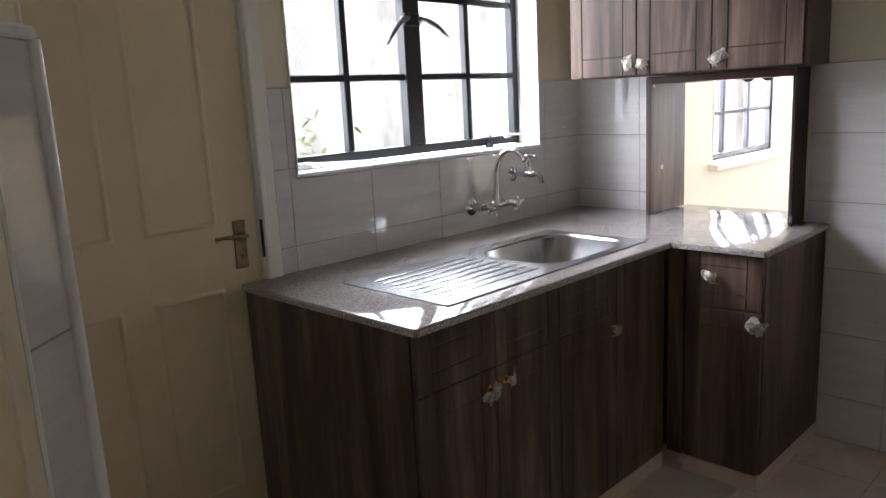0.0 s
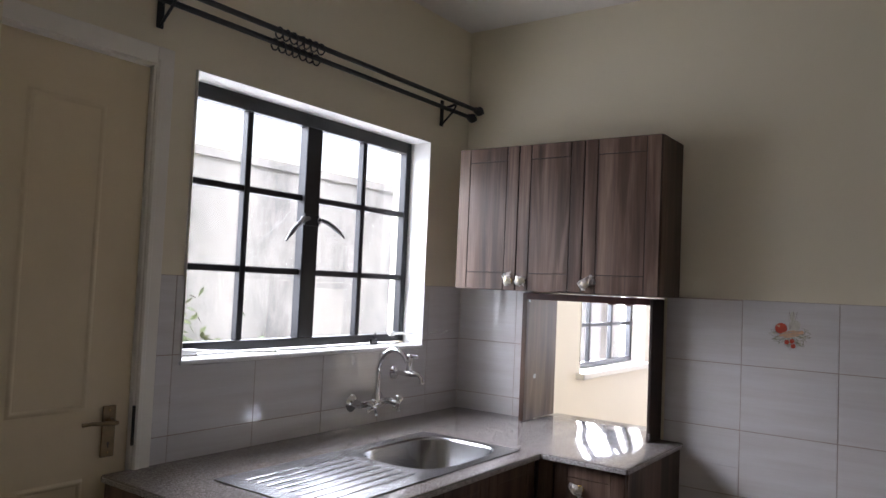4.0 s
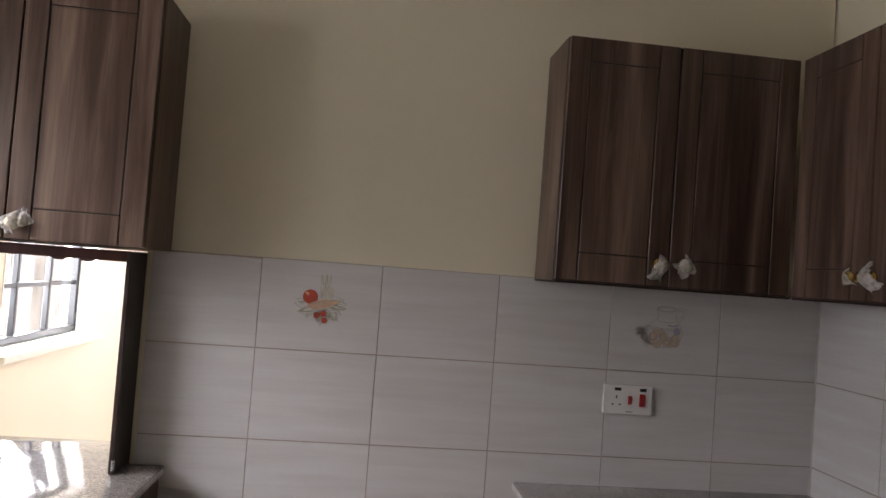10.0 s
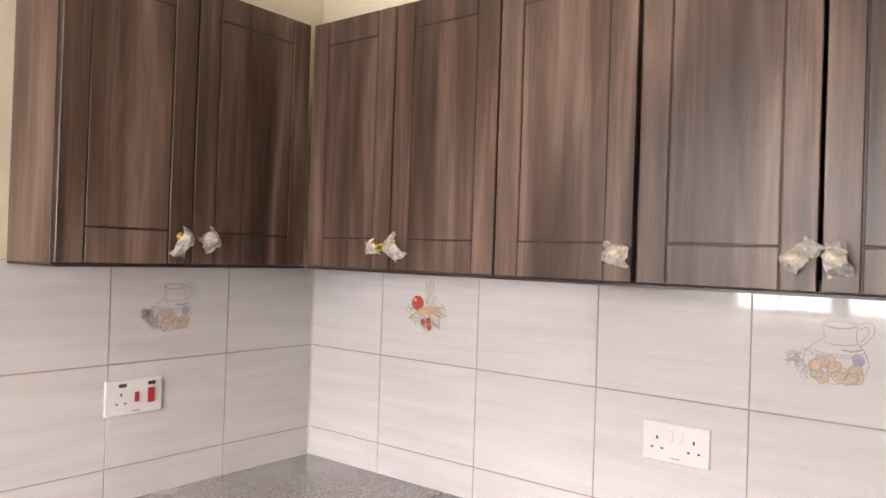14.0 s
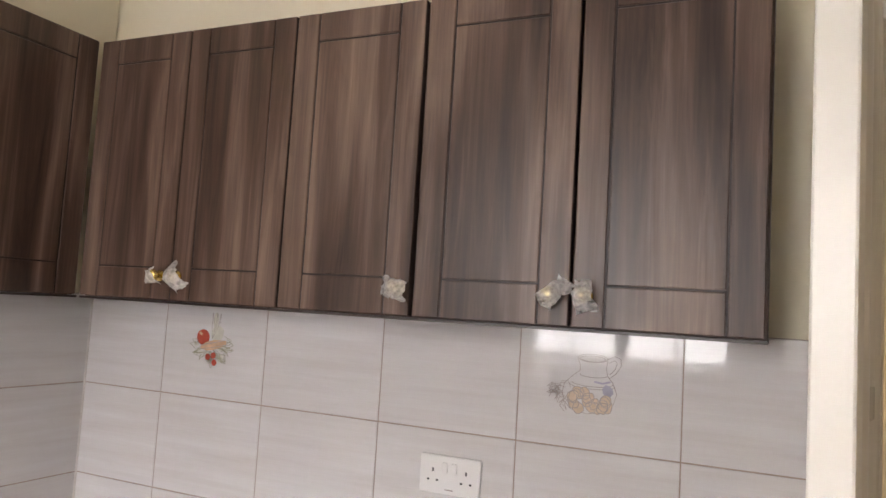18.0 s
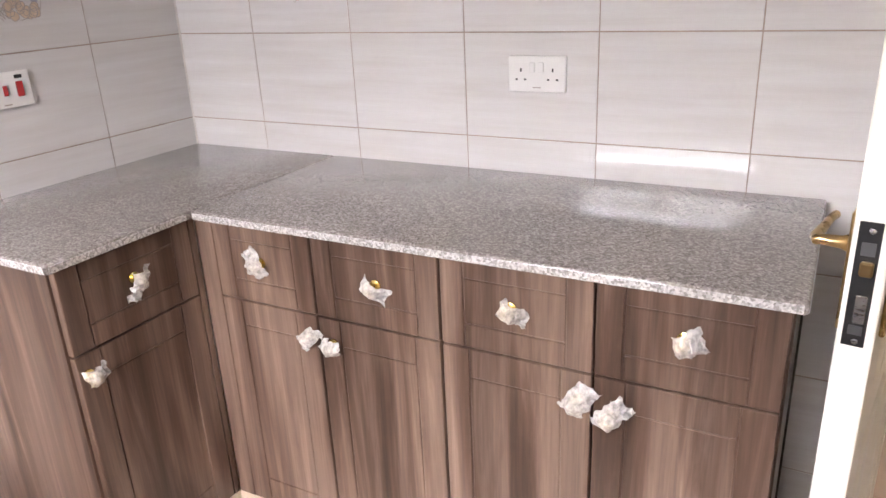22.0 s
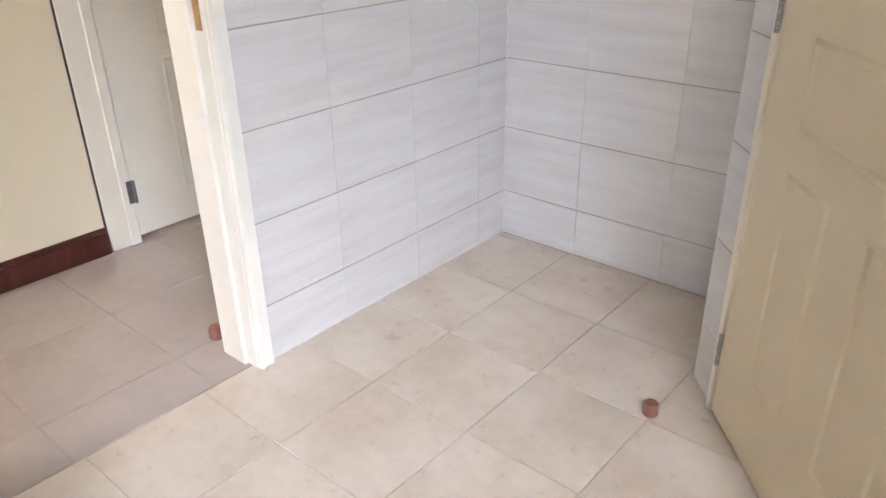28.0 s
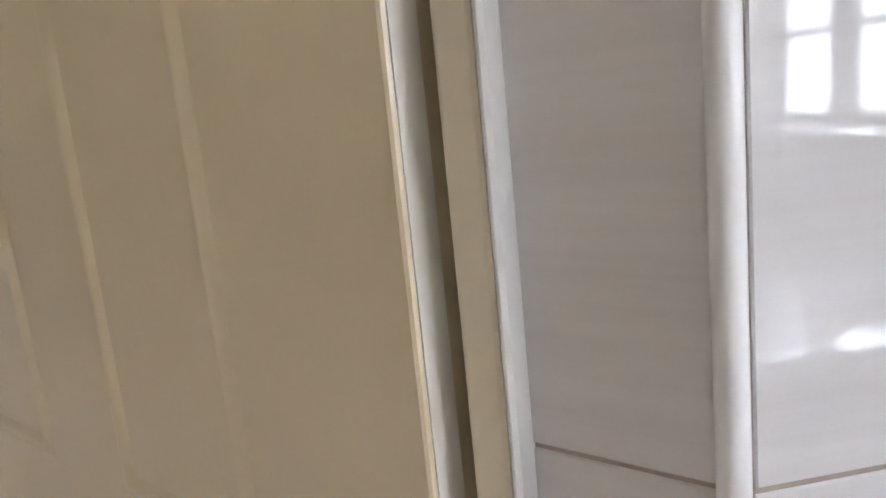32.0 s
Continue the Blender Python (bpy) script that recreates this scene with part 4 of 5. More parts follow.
slab(-0.5455, 0.002, -0.002, 0.916, [(-0.5463, 0.569, -0.541, 0.909), (-0.5385, 0.911, -0.008, 0.9168)], "polished speckled grey granite worktop in the corner")
slab(-1.812, 0.002, -0.5475, 0.561, [(-1.805, 0.556, -0.555, 0.5618), (-1.8128, 0.008, -1.807, 0.554)], "polished speckled grey granite worktop along the wall")
bm = bmesh.new()
gx, gy = (-1.839, -1.60, -0.66, -0.605, -0.003, 0.24), (1.893, 2.0065, 2.223, 2.33, 2.5795, 2.70, 3.015)
grid = [[bm.verts.new((x, y, ZB)) for y in gy] for x in gx]
for i in range(5):
    for j in range(6):
        if (i < 3 and j > 1 and not (i == 1 and j in (3, 4))) or i == 3 or (i == 4 and j in (1, 2, 3)):
            bm.faces.new((grid[i][j], grid[i + 1][j], grid[i + 1][j + 1], grid[i][j + 1]))
bmesh.ops.delete(bm, geom=[v for v in bm.verts if not v.link_faces], context="VERTS")
r = bmesh.ops.extrude_face_region(bm, geom=bm.faces[:])
bmesh.ops.translate(bm, verts=[g for g in r["geom"] if isinstance(g, bmesh.types.BMVert)], vec=(0, 0, ZT - ZB))
bmesh.ops.recalc_face_normals(bm, faces=bm.faces)


def on_rim(e):
    """Edges of the free front and end faces, top and bottom, and the upright corners."""
    a, b = e.verts[0].co, e.verts[1].co
    if abs(a.z - b.z) > 1e-5:
        return (abs(a.x + 1.839) < 1e-4 and abs(a.y - 2.223) < 1e-4) or (abs(a.x + 0.605) < 1e-4 and abs(a.y - 1.893) < 1e-4)
    if e.calc_face_angle(0) < 1:
        return False
    return any(all(abs(v.co[k] - val) < 1e-4 for v in e.verts) and test(a, b) for k, val, test in (
        (1, 2.223, lambda p, q: max(p.x, q.x) < -0.6), (0, -1.839, lambda p, q: True), (0, -0.605, lambda p, q: max(p.y, q.y) < 2.23), (1, 1.893, lambda p, q: True), (0, 0.24, lambda p, q: True)))


bmesh.ops.bevel(bm, geom=[e for e in bm.edges if on_rim(e)], offset=0.007, segments=3, affect="EDGES", profile=0.5)
sink_top = thing("worktop", (-1.2, 2.6, ZB), "polished grey granite worktop round the sink and through the hatch", "worktop", "granite worktops")
part("slab", bm, GRANITE, sink_top, smooth=50)
edging(sink_top, [(-1.832, 2.2222, -0.613, 2.228), (-1.8398, 2.23, -1.834, 3.01), (-0.6058, 1.90, -0.60, 2.2155), (-0.598, 1.8922, -0.01, 1.898)])

# ---- sink ----
sink = thing("kitchen_sink", (-1.14, 2.52, ZT), "stainless steel inset sink with a ribbed drainer", "sink")
SX0, SX1, SY0, SY1 = -1.652, -0.628, 2.297, 2.745
BX, BY, BA, BB = -0.895, 2.518, 0.232, 0.172


def oval(a, b, e, z, n=40):
    out = []
    for i in range(n):
        t = 2 * math.pi * i / n
        c, s = math.cos(t), math.sin(t)
        out.append((BX + a * math.copysign(abs(c) ** e, c), BY + b * math.copysign(abs(s) ** e, s), z))
    return out


bm = bmesh.new()
loops = []
DX0 = -1.17
hx, hy, cx0 = (SX1 - DX0) / 2, (SY1 - SY0) / 2, (SX1 + DX0) / 2
rect = []
for i in range(40):
    t = 2 * math.pi * i / 40
    c, s = math.cos(t), math.sin(t)
    k = max(abs(c), abs(s))
    rect.append((cx0 + hx * c / k, (SY0 + SY1) / 2 + hy * s / k, ZT + 0.004))
for ring in ([(x, y, ZT + 0.0005) for x, y, z in rect], rect, oval(BA + 0.012, BB + 0.012, 0.55, ZT + 0.0035), oval(BA + 0.004, BB + 0.004, 0.55, ZT + 0.001), oval(BA, BB, 0.55, ZT - 0.008), oval(BA - 0.012, BB - 0.012, 0.55, ZT - 0.12), oval(BA - 0.04, BB - 0.04, 0.6, ZT - 0.145), oval(0.045, 0.045, 1.0, ZT - 0.152), oval(0.03, 0.03, 1.0, ZT - 0.156)):
    loops.append([bm.verts.new(p) for p in ring])
for a, b in zip(loops, loops[1:]):
    for i in range(40):
        bm.faces.new((a[i], a[(i + 1) % 40], b[(i + 1) % 40], b[i]))
bm.faces.new(loops[-1])
part("bowl", bm, BOWL_STEEL, sink, smooth=50)
bm = boxes((SX0, SY0, ZT + 0.0005, DX0, SY1, ZT + 0.0042), bevel=0.0015)
part("drainer", bm, BOWL_STEEL, sink)
for i in range(8):
    y = SY0 + 0.07 + i * 0.043
    bm = bmesh.new()
    box(bm, SX0 + 0.06, y - 0.007, ZT + 0.003, DX0 - 0.012 - 0.012 * (i % 2), y + 0.007, ZT + 0.0066, bevel=0.0015, seg=2)
    part("drainer_rib", bm, BOWL_STEEL, sink, smooth=50)
part("waste", lathe([(0.028, 0), (0.03, 0.003), (0.02, 0.004), (0.018, 0.001), (0, 0.001)], 20, Matrix.Translation((BX, BY, ZT - 0.157))), CHROME, sink, smooth=40)

# ---- taps ----


def flat_mark(at):
    """A thin uneven dab on the north wall."""
    rng = random.Random(2)
    bm = bmesh.new()
    vs = [bm.verts.new((at[0] + 0.007 * rng.uniform(0.7, 1.3) * math.cos(a) + 0.004 * math.sin(a), NORTH_Y + 0.0003, at[1] + 0.019 * rng.uniform(0.8, 1.2) * math.sin(a))) for a in [k * math.pi / 7 for k in range(14)]]
    f = bm.faces.new(vs)
    r = bmesh.ops.extrude_face_region(bm, geom=[f])
    bmesh.ops.translate(bm, verts=[g for g in r["geom"] if isinstance(g, bmesh.types.BMVert)], vec=(0, -0.0015, 0))
    return bm


def cross_handle(bm, at, axis):
    m = towards(at, axis)
    lathe([(0.011, -0.02), (0.012, 0.0), (0.010, 0.012), (0.006, 0.016), (0, 0.017)], 14, m, bm)
    for k in range(4):
        a = k * math.pi / 2 + 0.4
        p0, p1 = m @ Vector((0, 0, 0.006)), m @ Vector((0.031 * math.cos(a), 0.031 * math.sin(a), 0.006))
        tube([p0, p1], [0.0055, 0.0065], 8, bm)
        lathe([(0, -0.009), (0.0075, -0.004), (0.0088, 0.001), (0.0065, 0.006), (0, 0.009)], 10, towards(p1, p1 - p0), bm)


mixer = thing("sink_mixer", (-0.69, 3.0, 0.95), "chrome wall-mounted mixer tap with a swan neck", "tap")
TZ, TYW = 0.960, NORTH_Y - 0.001
for x in (-0.772, -0.612):
    part("wall_flange", lathe([(0.035, 0), (0.036, 0.005), (0.026, 0.014), (0.016, 0.02), (0.014, 0.062), (0, 0.062)], 22, towards((x, TYW, TZ), (0, -1, 0))), CHROME, mixer, smooth=40)
part("bridge", tube([(-0.79, 2.957, TZ), (-0.75, 2.955, TZ), (-0.715, 2.952, TZ), (-0.692, 2.950, TZ), (-0.668, 2.952, TZ), (-0.63, 2.955, TZ), (-0.59, 2.957, TZ)], [0.014, 0.015, 0.013, 0.021, 0.013, 0.015, 0.014], 14), CHROME, mixer, smooth=40)
for x, ax in ((-0.752, (-0.25, -1, -0.1)), (-0.604, (0.25, -1, -0.1))):
    bm = tube([(x - ax[0] * 0.03, 2.955, TZ), (x, 2.925, TZ - 0.003)], [0.012, 0.009], 12)
    cross_handle(bm, (x, 2.912, TZ - 0.004), ax)
    part("cross_handle", bm, CHROME, mixer, "chrome cross handle", smooth=40)
pts = [(-0.692, 2.950, TZ + 0.008), (-0.692, 2.950, TZ + 0.035), (-0.690, 2.948, TZ + 0.075)]
for i in range(13):
    a = math.pi * 0.80 * i / 12
    k = 1 - math.cos(a)
    pts.append((-0.690 + k * 0.006, 2.948 - k * 0.078, TZ + 0.122 + math.sin(a) * 0.104))
part("spout", tube(pts, [0.017, 0.013, 0.0105] + [0.010] * 12 + [0.0115], 12), CHROME, mixer, "chrome swan neck spout", smooth=40)
BT = 1.067
bibtap = thing("wall_tap", (-0.506, 3.0, BT), "small chrome bib tap on the tiled wall", "tap")
part("wall_flange", lathe([(0.030, 0), (0.031, 0.005), (0.020, 0.012), (0.011, 0.016), (0, 0.016)], 22, towards((-0.506, TYW, BT), (0, -1, 0))), CHROME, bibtap, smooth=40)
bm = tube([(-0.506, 3.005, BT), (-0.500, 2.965, BT), (-0.495, 2.945, BT), (-0.488, 2.915, BT), (-0.483, 2.893, BT - 0.002), (-0.480, 2.880, BT - 0.014), (-0.479, 2.878, BT - 0.038)], [0.010, 0.010, 0.016, 0.014, 0.011, 0.010, 0.0115], 12)
tube([(-0.494, 2.938, BT), (-0.494, 2.938, BT + 0.03), (-0.494, 2.938, BT + 0.045), (-0.494, 2.938, BT + 0.06)], [0.012, 0.013, 0.010, 0.007], 12, bm)
part("tap_body", bm, CHROME, bibtap, smooth=40)
bm = bmesh.new()
cross_handle(bm, (-0.494, 2.938, BT + 0.070), (0, 0, 1))
part("tap_handle", bm, CHROME, bibtap, "chrome cross handle", smooth=40)
solid("tile_mark", flat_mark((-0.772, 1.132)), PLASTIC, "small white plaster splash on the tiles under the sill", "mark", kind="structure")

# ---- serving hatch lining ----
hatch = thing("serving_hatch", (0.03, 2.3, 0.862), "dark wooden lining round the open serving hatch", "hatch", kind="structure")
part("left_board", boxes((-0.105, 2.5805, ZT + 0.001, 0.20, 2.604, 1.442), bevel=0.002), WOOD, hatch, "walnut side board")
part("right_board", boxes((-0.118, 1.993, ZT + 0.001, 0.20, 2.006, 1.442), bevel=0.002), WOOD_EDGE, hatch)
bm = boxes((-0.118, 2.006, 1.414, 0.20, 2.580, 1.442), bevel=0.002)
part("top_board", bm, MAHOGANY, hatch, "red-brown top board")
for y in (2.20, 2.28):
    part("scallop", lathe([(0.0, -0.012), (0.018, -0.009), (0.026, 0.0), (0.026, 0.004), (0, 0.004)], 16, Matrix.Translation((0.15, y, 1.414)) @ Matrix.Diagonal((0.3, 1, 1, 1))), MAHOGANY, hatch)
part("bolt", tube([(-0.119, 1.994, 0.875), (-0.119, 1.994, 0.90)], 0.005, 8), STEEL, hatch)
part("hinge", boxes((-0.02, 2.5785, 1.05, 0.0, 2.5805, 1.07), (-0.09, 2.5785, 1.40, -0.075, 2.5805, 1.412)), STEEL, hatch)

# ---- sockets and switches ----


def faceplate(name, m, u0, u1, z0, z1, label):
    p = thing(name, m @ Vector(((u0 + u1) / 2, 0.005, z0)), label, "socket")
    part("plate", boxes((u0, 0.0008, z0, u1, 0.010, z1), bevel=0.003, seg=2), PLASTIC, p, m=m)
    return p


def pins(p, m, u, z):
    for du, dz, w, h in ((0, 0.012, 0.004, 0.008), (-0.011, -0.010, 0.0055, 0.004), (0.011, -0.010, 0.0055, 0.004)):
        part("pin_hole", boxes((u + du - w / 2, 0.0098, z + dz - h / 2, u + du + w / 2, 0.0106, z + dz + h / 2)), DARK, p, m=m)


s1 = faceplate("cooker_switch", EAST, 0.515, 0.665, 1.073, 1.160, "white cooker control plate with red switches on the tiles")
pins(s1, EAST, 0.625, 1.112)
part("rocker", boxes((0.538, 0.0095, 1.098, 0.556, 0.015, 1.135), bevel=0.002), RED, s1, "red rocker switch", m=EAST)
part("rocker", boxes((0.578, 0.0095, 1.103, 0.590, 0.013, 1.128), bevel=0.0015), RED, s1, "small red switch", m=EAST)
for u in (0.545, 0.622):
    part("neon", boxes((u - 0.010, 0.0095, 1.142, u + 0.010, 0.0115, 1.151), bevel=0.0008), DARK, s1, "dark neon window", m=EAST)
part("print", boxes((0.575, 0.0098, 1.080, 0.595, 0.0104, 1.083)), INK, s1, m=EAST)
s2 = faceplate("double_socket", SOUTH, -1.240, -1.094, 1.062, 1.147, "white double wall socket on the tiles")
for u in (-1.127, -1.207):
    pins(s2, SOUTH, u, 1.102)
for u in (-1.156, -1.178):
    part("rocker", boxes((u - 0.0065, 0.0095, 1.108, u + 0.0065, 0.013, 1.132), bevel=0.001), PLASTIC, s2, m=SOUTH)
part("print", boxes((-1.177, 0.0098, 1.072, -1.157, 0.0104, 1.0745)), INK, s2, m=SOUTH)
s3 = faceplate("blank_plate", EAST, 1.335, 1.420, 0.237, 0.322, "white blank wall plate low on the tiles")

# ---- curtain rail ----
rail = thing("curtain_rail", (-0.9, 2.93, 2.3), "black double curtain rail with brackets over the window", "curtain rail")
for y, z in ((2.925, 2.325), (2.965, 2.295)):
    part("rod", tube([(-1.95, y, z), (-0.075, y, z)], 0.010, 12), BLACK, rail, smooth=40)
for x in (-1.745, -0.235):
    bm = boxes((x - 0.012, 3.0085, 2.22, x + 0.012, 3.016, 2.345), bevel=0.002)
    tube([(x, 3.01, 2.305), (x, 2.97, 2.310), (x, 2.915, 2.322)], 0.007, 8, bm)
    tube([(x, 3.012, 2.225), (x, 2.985, 2.25), (x, 2.945, 2.285), (x, 2.93, 2.312)], 0.005, 8, bm)
    part("bracket", bm, BLACK, rail, smooth=40)
for y, z in ((2.925, 2.325), (2.965, 2.295)):
    part("finial", lathe([(0.010, 0), (0.015, 0.004), (0.009, 0.012), (0.021, 0.026), (0.024, 0.036), (0.018, 0.05), (0.008, 0.058), (0.011, 0.064), (0.006, 0.074), (0, 0.076)], 16, towards((-0.078, y, z), (1, 0, 0))), BLACK, rail, smooth=40)
rng = random.Random(4)
for i in range(14):
    x = -1.34 + i * 0.017
    y, z = ((2.925, 2.325), (2.965, 2.295))[i % 2]
    tilt = rng.uniform(-0.006, 0.006)
    ring = [(x + tilt * math.sin(a), y + 0.019 * math.cos(a), z - 0.008 + 0.019 * math.sin(a)) for a in [k * math.pi / 8 for k in range(17)]]
    tagged(solid("curtain_ring", tube(ring, 0.003, 6), BLACK, "black curtain ring on the rail", "curtain ring", "curtain rings", smooth=40))

# ---- small things on the floor ----
solid("door_stop", lathe([(0.017, 0), (0.019, 0.004), (0.016, 0.03), (0.018, 0.036), (0.014, 0.04), (0, 0.038)], 18, Matrix.Translation((-3.285, 0.966, 0.0)) @ Matrix.Rotation(0.0, 4, "X")), STOPPER, "brown rubber door stop standing on the floor", "door stop", smooth=40)
solid("door_stop", lathe([(0.018, 0), (0.022, 0.005), (0.022, 0.034), (0.018, 0.042), (0, 0.042)], 18, Matrix.Translation((-2.778, -0.232, 0.0))), STOPPER, "brown rubber door stop by the corridor doorway", "door stop", smooth=40)

# ---- outside ----
solid("boundary_wall", boxes((-9, 5.6, -0.25, 9, 5.8, 2.35), (-9, 5.57, 2.35, 9, 5.83, 2.42)), CONCRETE, "stained grey concrete wall outside the window", "wall", kind="structure")
glow = bpy.data.materials.new("bright_overcast_sky")
glow.use_nodes = True
glow.node_tree.nodes.clear()
gem, gout = glow.node_tree.nodes.new("ShaderNodeEmission"), glow.node_tree.nodes.new("ShaderNodeOutputMaterial")
gem.inputs[0].default_value, gem.inputs[1].default_value = (0.93, 0.97, 1.0, 1), 1.3
glow.node_tree.links.new(gem.outputs[0], gout.inputs[0])
solid("backdrop", boxes((-120, 70, -0.3, 120, 70.5, 60)), glow, "bright white overcast sky in the distance", "sky", kind="structure")
shrub = thing("shrub", (-0.5, 4.7, -0.2), "low leafy green shrub outside the window", "shrub")
rng = random.Random(9)
for k in range(7):
    a, b = rng.uniform(0, 6.28), rng.uniform(0.08, 0.22)
    part("branch", tube([(-0.5, 4.7, -0.2), (-0.5 + 0.4 * b * math.cos(a), 4.7 + 0.4 * b * math.sin(a), 0.4), (-0.5 + 1.1 * b * math.cos(a), 4.7 + 0.9 * b * math.sin(a), 0.75 + b)], [0.02, 0.014, 0.006], 6), BARK, shrub)
verts, faces = [], []
for k in range(650):
    p = Vector((rng.gauss(0, 0.15), rng.gauss(0, 0.13), rng.gauss(0, 0.17)))
    c = Vector((-0.5, 4.7, 0.86)) + p
    d, s = Vector((rng.uniform(-1, 1), rng.uniform(-1, 1), rng.uniform(-1, 0.4))).normalized(), Vector((rng.uniform(-1, 1), rng.uniform(-1, 1), rng.uniform(-1, 1))).normalized()
    s = d.cross(s).normalized() * 0.016
    n = len(verts)
    verts += [c, c + d * 0.03 + s, c + d * 0.075, c + d * 0.03 - s]
    faces.append((n, n + 1, n + 2, n + 3))
me = bpy.data.meshes.new("crown")
me.from_pydata(verts, [], faces)
me.materials.append(LEAF)
place("crown", me, shrub, "", (0, 0, 0))

# ---- printed tiles ----


def blob(cu, cz, a, b, turn=0.0, n=18, wob=0.0, seed=0):
    rng = random.Random(seed)
    out = []
    for i in range(n):
        t = 2 * math.pi * i / n
        k = 1 + rng.uniform(-wob, wob)
        x, z = a * k * math.cos(t), b * k * math.sin(t)
        out.append((cu + x * math.cos(turn) - z * math.sin(turn), cz + x * math.sin(turn) + z * math.cos(turn)))
    return out


def flat(outlines, v):
    bm = bmesh.new()
    for o in outlines:
        bm.faces.new([bm.verts.new((u, v, z)) for u, z in o])
    r = bmesh.ops.extrude_face_region(bm, geom=bm.faces[:])
    bmesh.ops.translate(bm, verts=[g for g in r["geom"] if isinstance(g, bmesh.types.BMVert)], vec=(0, 0.00025, 0))
    return bm


def stroke(points, w):
    out = []
    for (u0, z0), (u1, z1) in zip(points, points[1:]):
        d = math.hypot(u1 - u0, z1 - z0) or 1
        a, b = -(z1 - z0) / d * w / 2, (u1 - u0) / d * w / 2
        out.append([(u0 + a, z0 + b), (u1 + a, z1 + b), (u1 - a, z1 - b), (u0 - a, z0 - b)])
    return out


def fruit_print(m, cu, cz, sx):
    p = thing("tile_print", m @ Vector((cu, 0.0006, cz - 0.06)), "printed red fruit and bread decoration on a wall tile", "tile print", "tile prints", "structure")
    k = 1.5
    U = lambda du, dz: (cu + sx * du * k, cz + dz * k)
    rng = random.Random(3)
    lines, fills = [], []
    for i in range(46):
        a = rng.choice((rng.uniform(-0.9, 0.5), rng.uniform(2.5, 4.2), rng.uniform(4.2, 5.4)))
        r = rng.uniform(0.030, 0.052)
        w = rng.uniform(-0.35, 0.35)
        q = [U(0.010 * math.cos(a), 0.010 * math.sin(a)), U(0.6 * r * math.cos(a + w), 0.5 * r * math.sin(a + w)), U(r * math.cos(a), 0.8 * r * math.sin(a)), U(0.75 * r * math.cos(a - w), 0.65 * r * math.sin(a - w))]
        lines += stroke(q, 0.0012)
        if i % 3 == 0:
            fills.append(blob(*U(0.7 * r * math.cos(a), 0.6 * r * math.sin(a)), 0.010, 0.0045, a * sx, 10, 0.2, i))
    for i, f in enumerate(fills):
        part("leaf", flat([f], 0.0003 + 0.00002 * i), PALE_LEAF, p, m=m)
    part("leaf_lines", flat(lines, 0.0008), GREEN_INK, p, m=m)
    stems = []
    for q in (-0.006, 0.002, 0.008):
        stems += stroke([U(0.002, 0.012), U(0.006 + q, 0.034), U(0.008 + 1.3 * q, 0.058), U(0.010 + q, 0.040)], 0.0012)
    part("leaf", flat([blob(*U(0.012, 0.022), 0.020, 0.026, 0.2, 14, 0.15, 4), blob(*U(0.008, 0.046), 0.0085, 0.020, -0.1 * sx, 12, 0.1, 6)], 0.0007), PALE_LEAF, p, m=m)
    part("leaf_lines", flat(stems, 0.00095), INK, p, m=m)
    part("fruit", flat([blob(*U(-0.018, 0.014), 0.0215, 0.0205)], 0.0012), TOMATO, p, m=m)
    part("fruit_shine", flat([blob(*U(-0.024, 0.020), 0.006, 0.004, 0.5, 10, 0.2)], 0.0015), BREAD, p, m=m)
    part("bread", flat([blob(*U(0.006, 0.001), 0.043, 0.0125, 0.22 * sx, wob=0.09, seed=5)], 0.0016), BREAD, p, m=m)
    part("bread_lines", flat(stroke([U(-0.024, -0.001), U(0.0, 0.004), U(0.032, 0.011)], 0.0016) + stroke([U(-0.018, -0.007), U(0.006, -0.003), U(0.036, 0.004)], 0.0012), 0.0019), INK, p, m=m)
    for du, dz in ((-0.004, -0.020), (0.008, -0.017), (0.011, -0.029)):
        part("fruit", flat([blob(*U(du, dz), 0.0085, 0.0085, n=14)], 0.0019 + dz * 0.004), TOMATO, p, m=m)


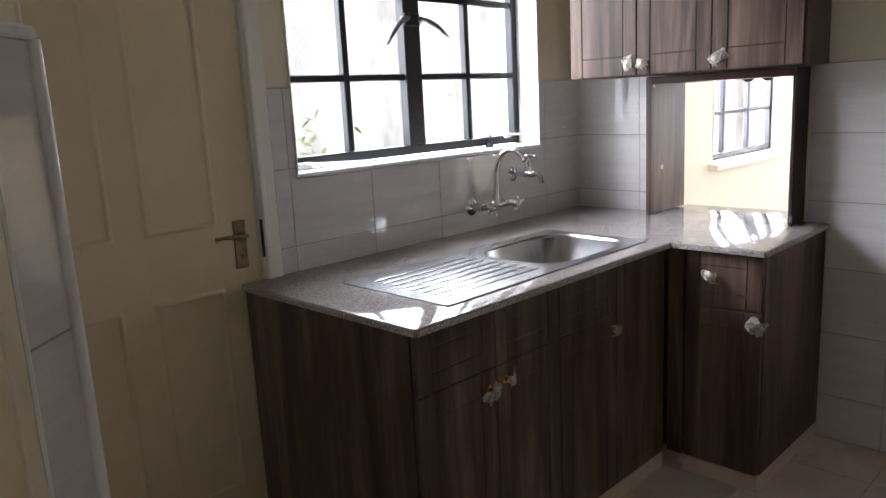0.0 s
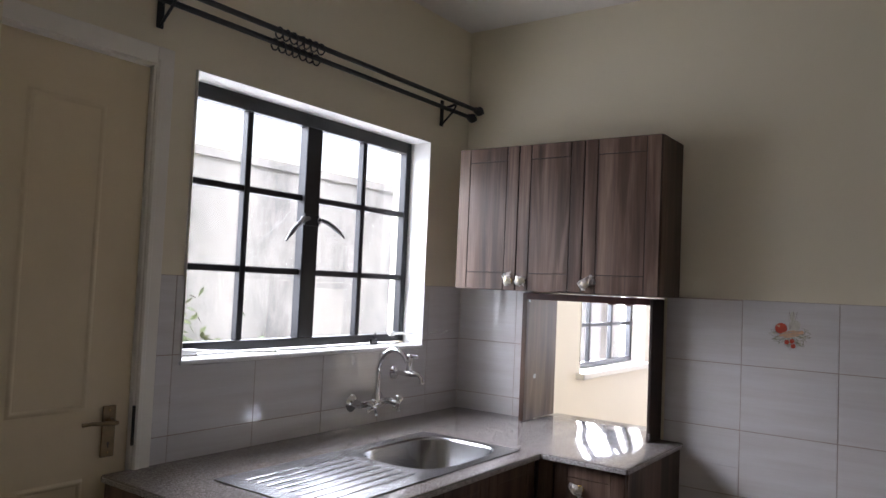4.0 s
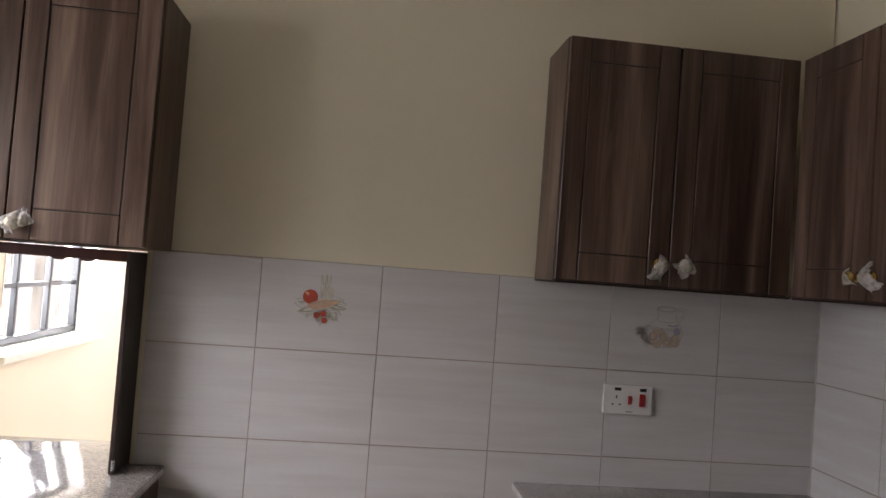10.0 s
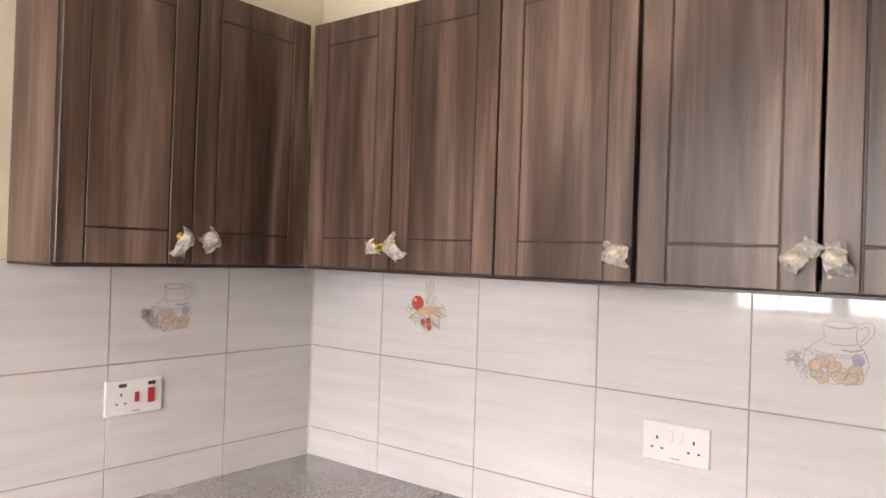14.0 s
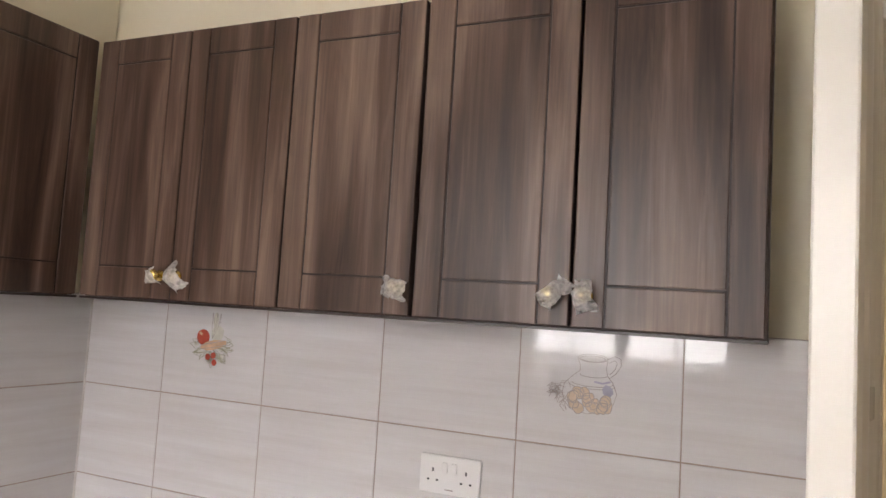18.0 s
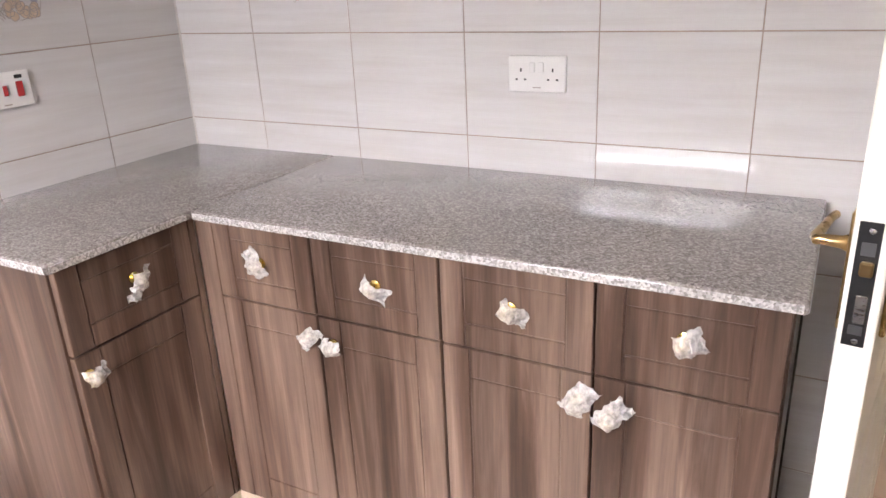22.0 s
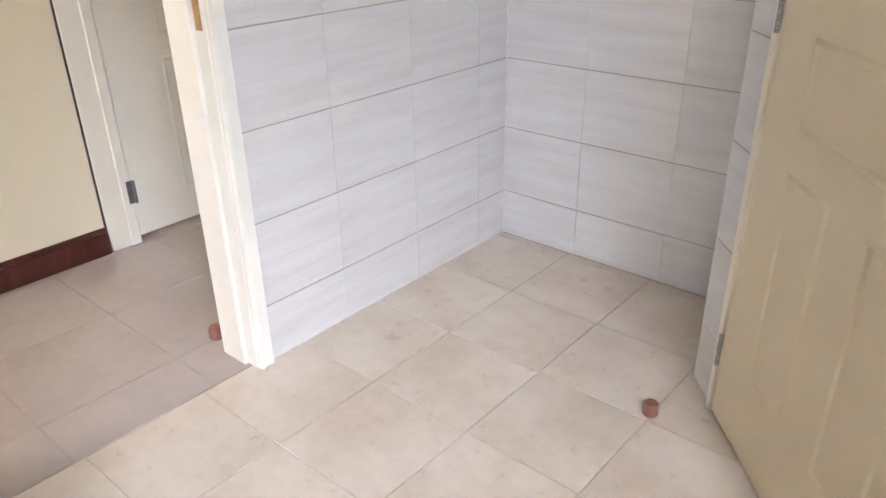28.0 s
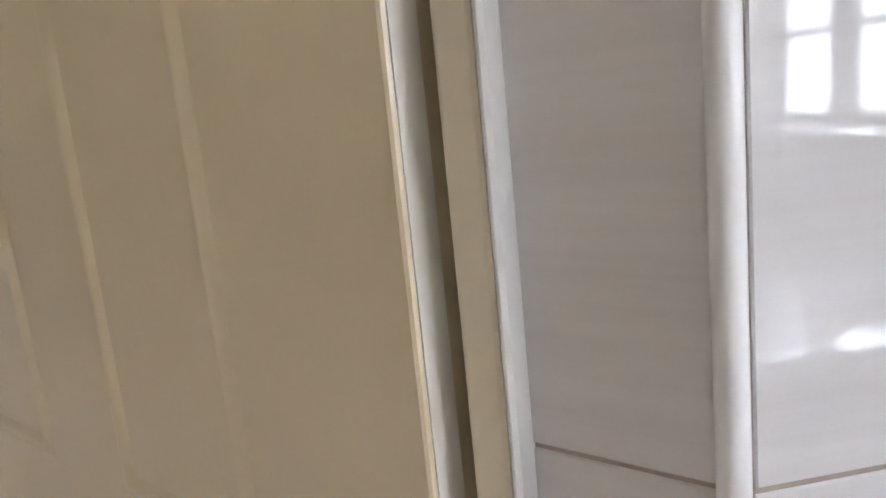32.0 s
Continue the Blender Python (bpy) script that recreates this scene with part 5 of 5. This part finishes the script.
def jug_print(m, cu, cz, sx):
    p = thing("tile_print", m @ Vector((cu, 0.0006, cz - 0.06)), "printed glass jug and golden potatoes on a wall tile", "tile print", "tile prints", "structure")
    U = lambda du, dz: (cu + sx * du * 1.2, cz + dz * 1.2)
    C = lambda pts: stroke([U(*q) for q in pts], 0.0013)
    oval_pts = lambda x, z, a, b, s0=0.0, s1=1.0: [(x + a * math.cos(2 * math.pi * (s0 + (s1 - s0) * i / 16)), z + b * math.sin(2 * math.pi * (s0 + (s1 - s0) * i / 16))) for i in range(17)]
    lines = C(oval_pts(0.008, 0.046, 0.026, 0.007)) + C(oval_pts(0.008, 0.045, 0.022, 0.005))
    lines += C([(-0.018, 0.044), (-0.014, 0.034), (-0.013, 0.024), (-0.026, 0.014), (-0.040, 0.0), (-0.044, -0.016), (-0.040, -0.032), (-0.028, -0.044), (0.0, -0.050), (0.030, -0.045), (0.046, -0.030), (0.051, -0.012), (0.044, 0.006), (0.034, 0.018), (0.032, 0.030), (0.034, 0.044)])
    lines += C([(0.034, 0.046), (0.046, 0.052), (0.056, 0.048), (0.057, 0.036), (0.048, 0.022), (0.038, 0.014)]) + C([(0.036, 0.040), (0.046, 0.045), (0.050, 0.040), (0.047, 0.030), (0.038, 0.020)])
    lines += C(oval_pts(0.010, 0.018, 0.024, 0.005, 0.5, 1.0)) + C(oval_pts(0.008, 0.004, 0.036, 0.007, 0.5, 1.0)) + C(oval_pts(0.008, 0.000, 0.040, 0.007, 0.5, 1.0))
    part("jug_lines", flat(lines, 0.0006), INK, p, m=m)
    part("jug_patch", flat([blob(*U(0.036, -0.008), 0.011, 0.013, 0.3, 8, 0.15, 2)], 0.0008), BLUE_INK, p, m=m)
    part("jug_patch", flat(stroke([U(0.012, 0.006), U(0.026, 0.004), U(0.040, 0.008)], 0.004), 0.0009), BLUE_INK, p, m=m)
    rng = random.Random(8)
    for k in range(17):
        c = U(rng.uniform(-0.030, 0.036), rng.uniform(-0.042, -0.012))
        edge = blob(*c, 0.0125, 0.0105, rng.uniform(0, 3), 12, 0.12, k)
        spud = part("potato", flat([edge], 0.0010 + 0.00003 * k), CORN, p, m=m)
        part("outline", flat(stroke(edge + edge[:1], 0.0016), 0.00126 + 0.00003 * k), INK, spud, m=m)
    out = []
    for k in range(26):
        a = rng.uniform(1.9, 4.3)
        c = (-0.040 + rng.uniform(-0.012, 0.012), -0.012 + rng.uniform(-0.02, 0.012))
        out += stroke([U(*c), U(c[0] + 0.012 * math.cos(a), c[1] + 0.012 * math.sin(a)), U(c[0] + 0.020 * math.cos(a + 0.6), c[1] + 0.020 * math.sin(a + 0.6))], 0.0013)
    part("leaf_lines", flat(out, 0.0018), INK, p, m=m)


fruit_print(EAST, 1.507, 1.332, -1)
jug_print(EAST, 0.493, 1.335, -1)
fruit_print(SOUTH, -0.455, 1.338, -1)
jug_print(SOUTH, -1.463, 1.333, -1)

# ---- tiled dadoes ----
tiling(east, EAST, steps(0.0, 0.316, TW, NORTH_Y), ROWS_Z, [(1.975, 0.80, 2.61, 1.45)], gap=0.003, upright=0.4)
tiling(south, SOUTH, steps(-1.934, -0.293, TW, -0.0005), ROWS_Z, [], gap=0.003, upright=0.45)
tiling(south, SOUTH, steps(WEST_X + 0.0005, -3.455, TW, -2.807), ROWS_Z, [], upright=0.07)
tiling(north, NORTH, steps(0.0, 0.264, TW, 1.683), ROWS_Z, [(0.30, 1.163, 1.596, 2.2)], gap=0.003, upright=0.4)
tiling(west, WEST, steps(-Q.y, -0.666, TW, 0.0), ROWS_Z, [], upright=0.07)
tiling(diag, DIAG, [-CORNER_S + 0.004, -0.809], ROWS_Z, [], gap=0.0022)
tiling(diag, DIAG, [0.041, 0.155], ROWS_Z, [])
tiling(side_wall, SIDE, steps(-NORTH_Y + 0.02, -P.y - 0.30, TW, -P.y - 0.004), ROWS_Z, [], gap=0.0025)
tiling(back_wall, BACK, steps(-Q.x + 0.006, -Q.x + 0.2, TW, -WEST_X), ROWS_Z, [])
solid("trim", tube([(P.x - 0.003, P.y - 0.003, 0.0), (P.x - 0.003, P.y - 0.003, DADO)], 0.0068, 12), PLASTIC, "white plastic corner bead on the tile edge", "trim", kind="structure", smooth=40)
solid("trim", boxes((-CORNER_S - 0.004, -0.006, DADO, -0.809, 0.002, DADO + 0.012), bevel=0.003), PLASTIC, "white bead on top of the tiles", "trim", kind="structure", m=DIAG)

for x, y in ((WEST_X + 0.0015, 0.0015), (-0.0015, 0.0015), (-0.0015, NORTH_Y - 0.0015)):
    solid("trim", boxes((x - 0.002, y - 0.002, 0.0, x + 0.002, y + 0.002, DADO)), PALE_GROUT, "pale grout line in the tiled room corner", "grout line", kind="structure")

# ---- floor tiles ----


def floor_tiles(parent, xs, ys, material, keep):
    lay = Matrix.Rotation(radians(90), 4, "X")
    for a, b in zip(xs, xs[1:]):
        for c, d in zip(ys, ys[1:]):
            if not keep((a + b) / 2, (c + d) / 2):
                continue
            me = tile_mesh(b - a - 0.0024, d - c - 0.0024, 0.009, material, 0.001)
            ob = place("tile", me, parent, "", ((a + b) / 2, (c + d) / 2, random.uniform(-0.0003, 0.0003)))
            ob.matrix_basis = Matrix.Translation(ob.location) @ lay


floor_k = thing("floor", (-2, 1.5, 0), "beige ceramic tiled kitchen floor", "floor", kind="structure")
floor_tiles(floor_k, steps(WEST_X, -2.925, 0.3315, 0.0), steps(-0.025, 0.3065, 0.3315, NORTH_Y), FLOOR_TILE, lambda x, y: True)
floor_c = thing("floor_corridor", (-2, -0.6, 0), "greyish polished tiled corridor floor", "floor", kind="structure")
floor_tiles(floor_c, steps(-4.15, -2.636, 0.40, 0.95), steps(-1.3, -0.63, 0.40, -0.028), GREY_TILE, lambda x, y: True)
floor_d = thing("floor_dining", (2, 1.5, 0), "greyish polished tiled dining room floor", "floor", kind="structure")
floor_tiles(floor_d, steps(0.2, 0.2, 0.40, 3.8), steps(-0.14, -0.14, 0.40, NORTH_Y), GREY_TILE, lambda x, y: True)
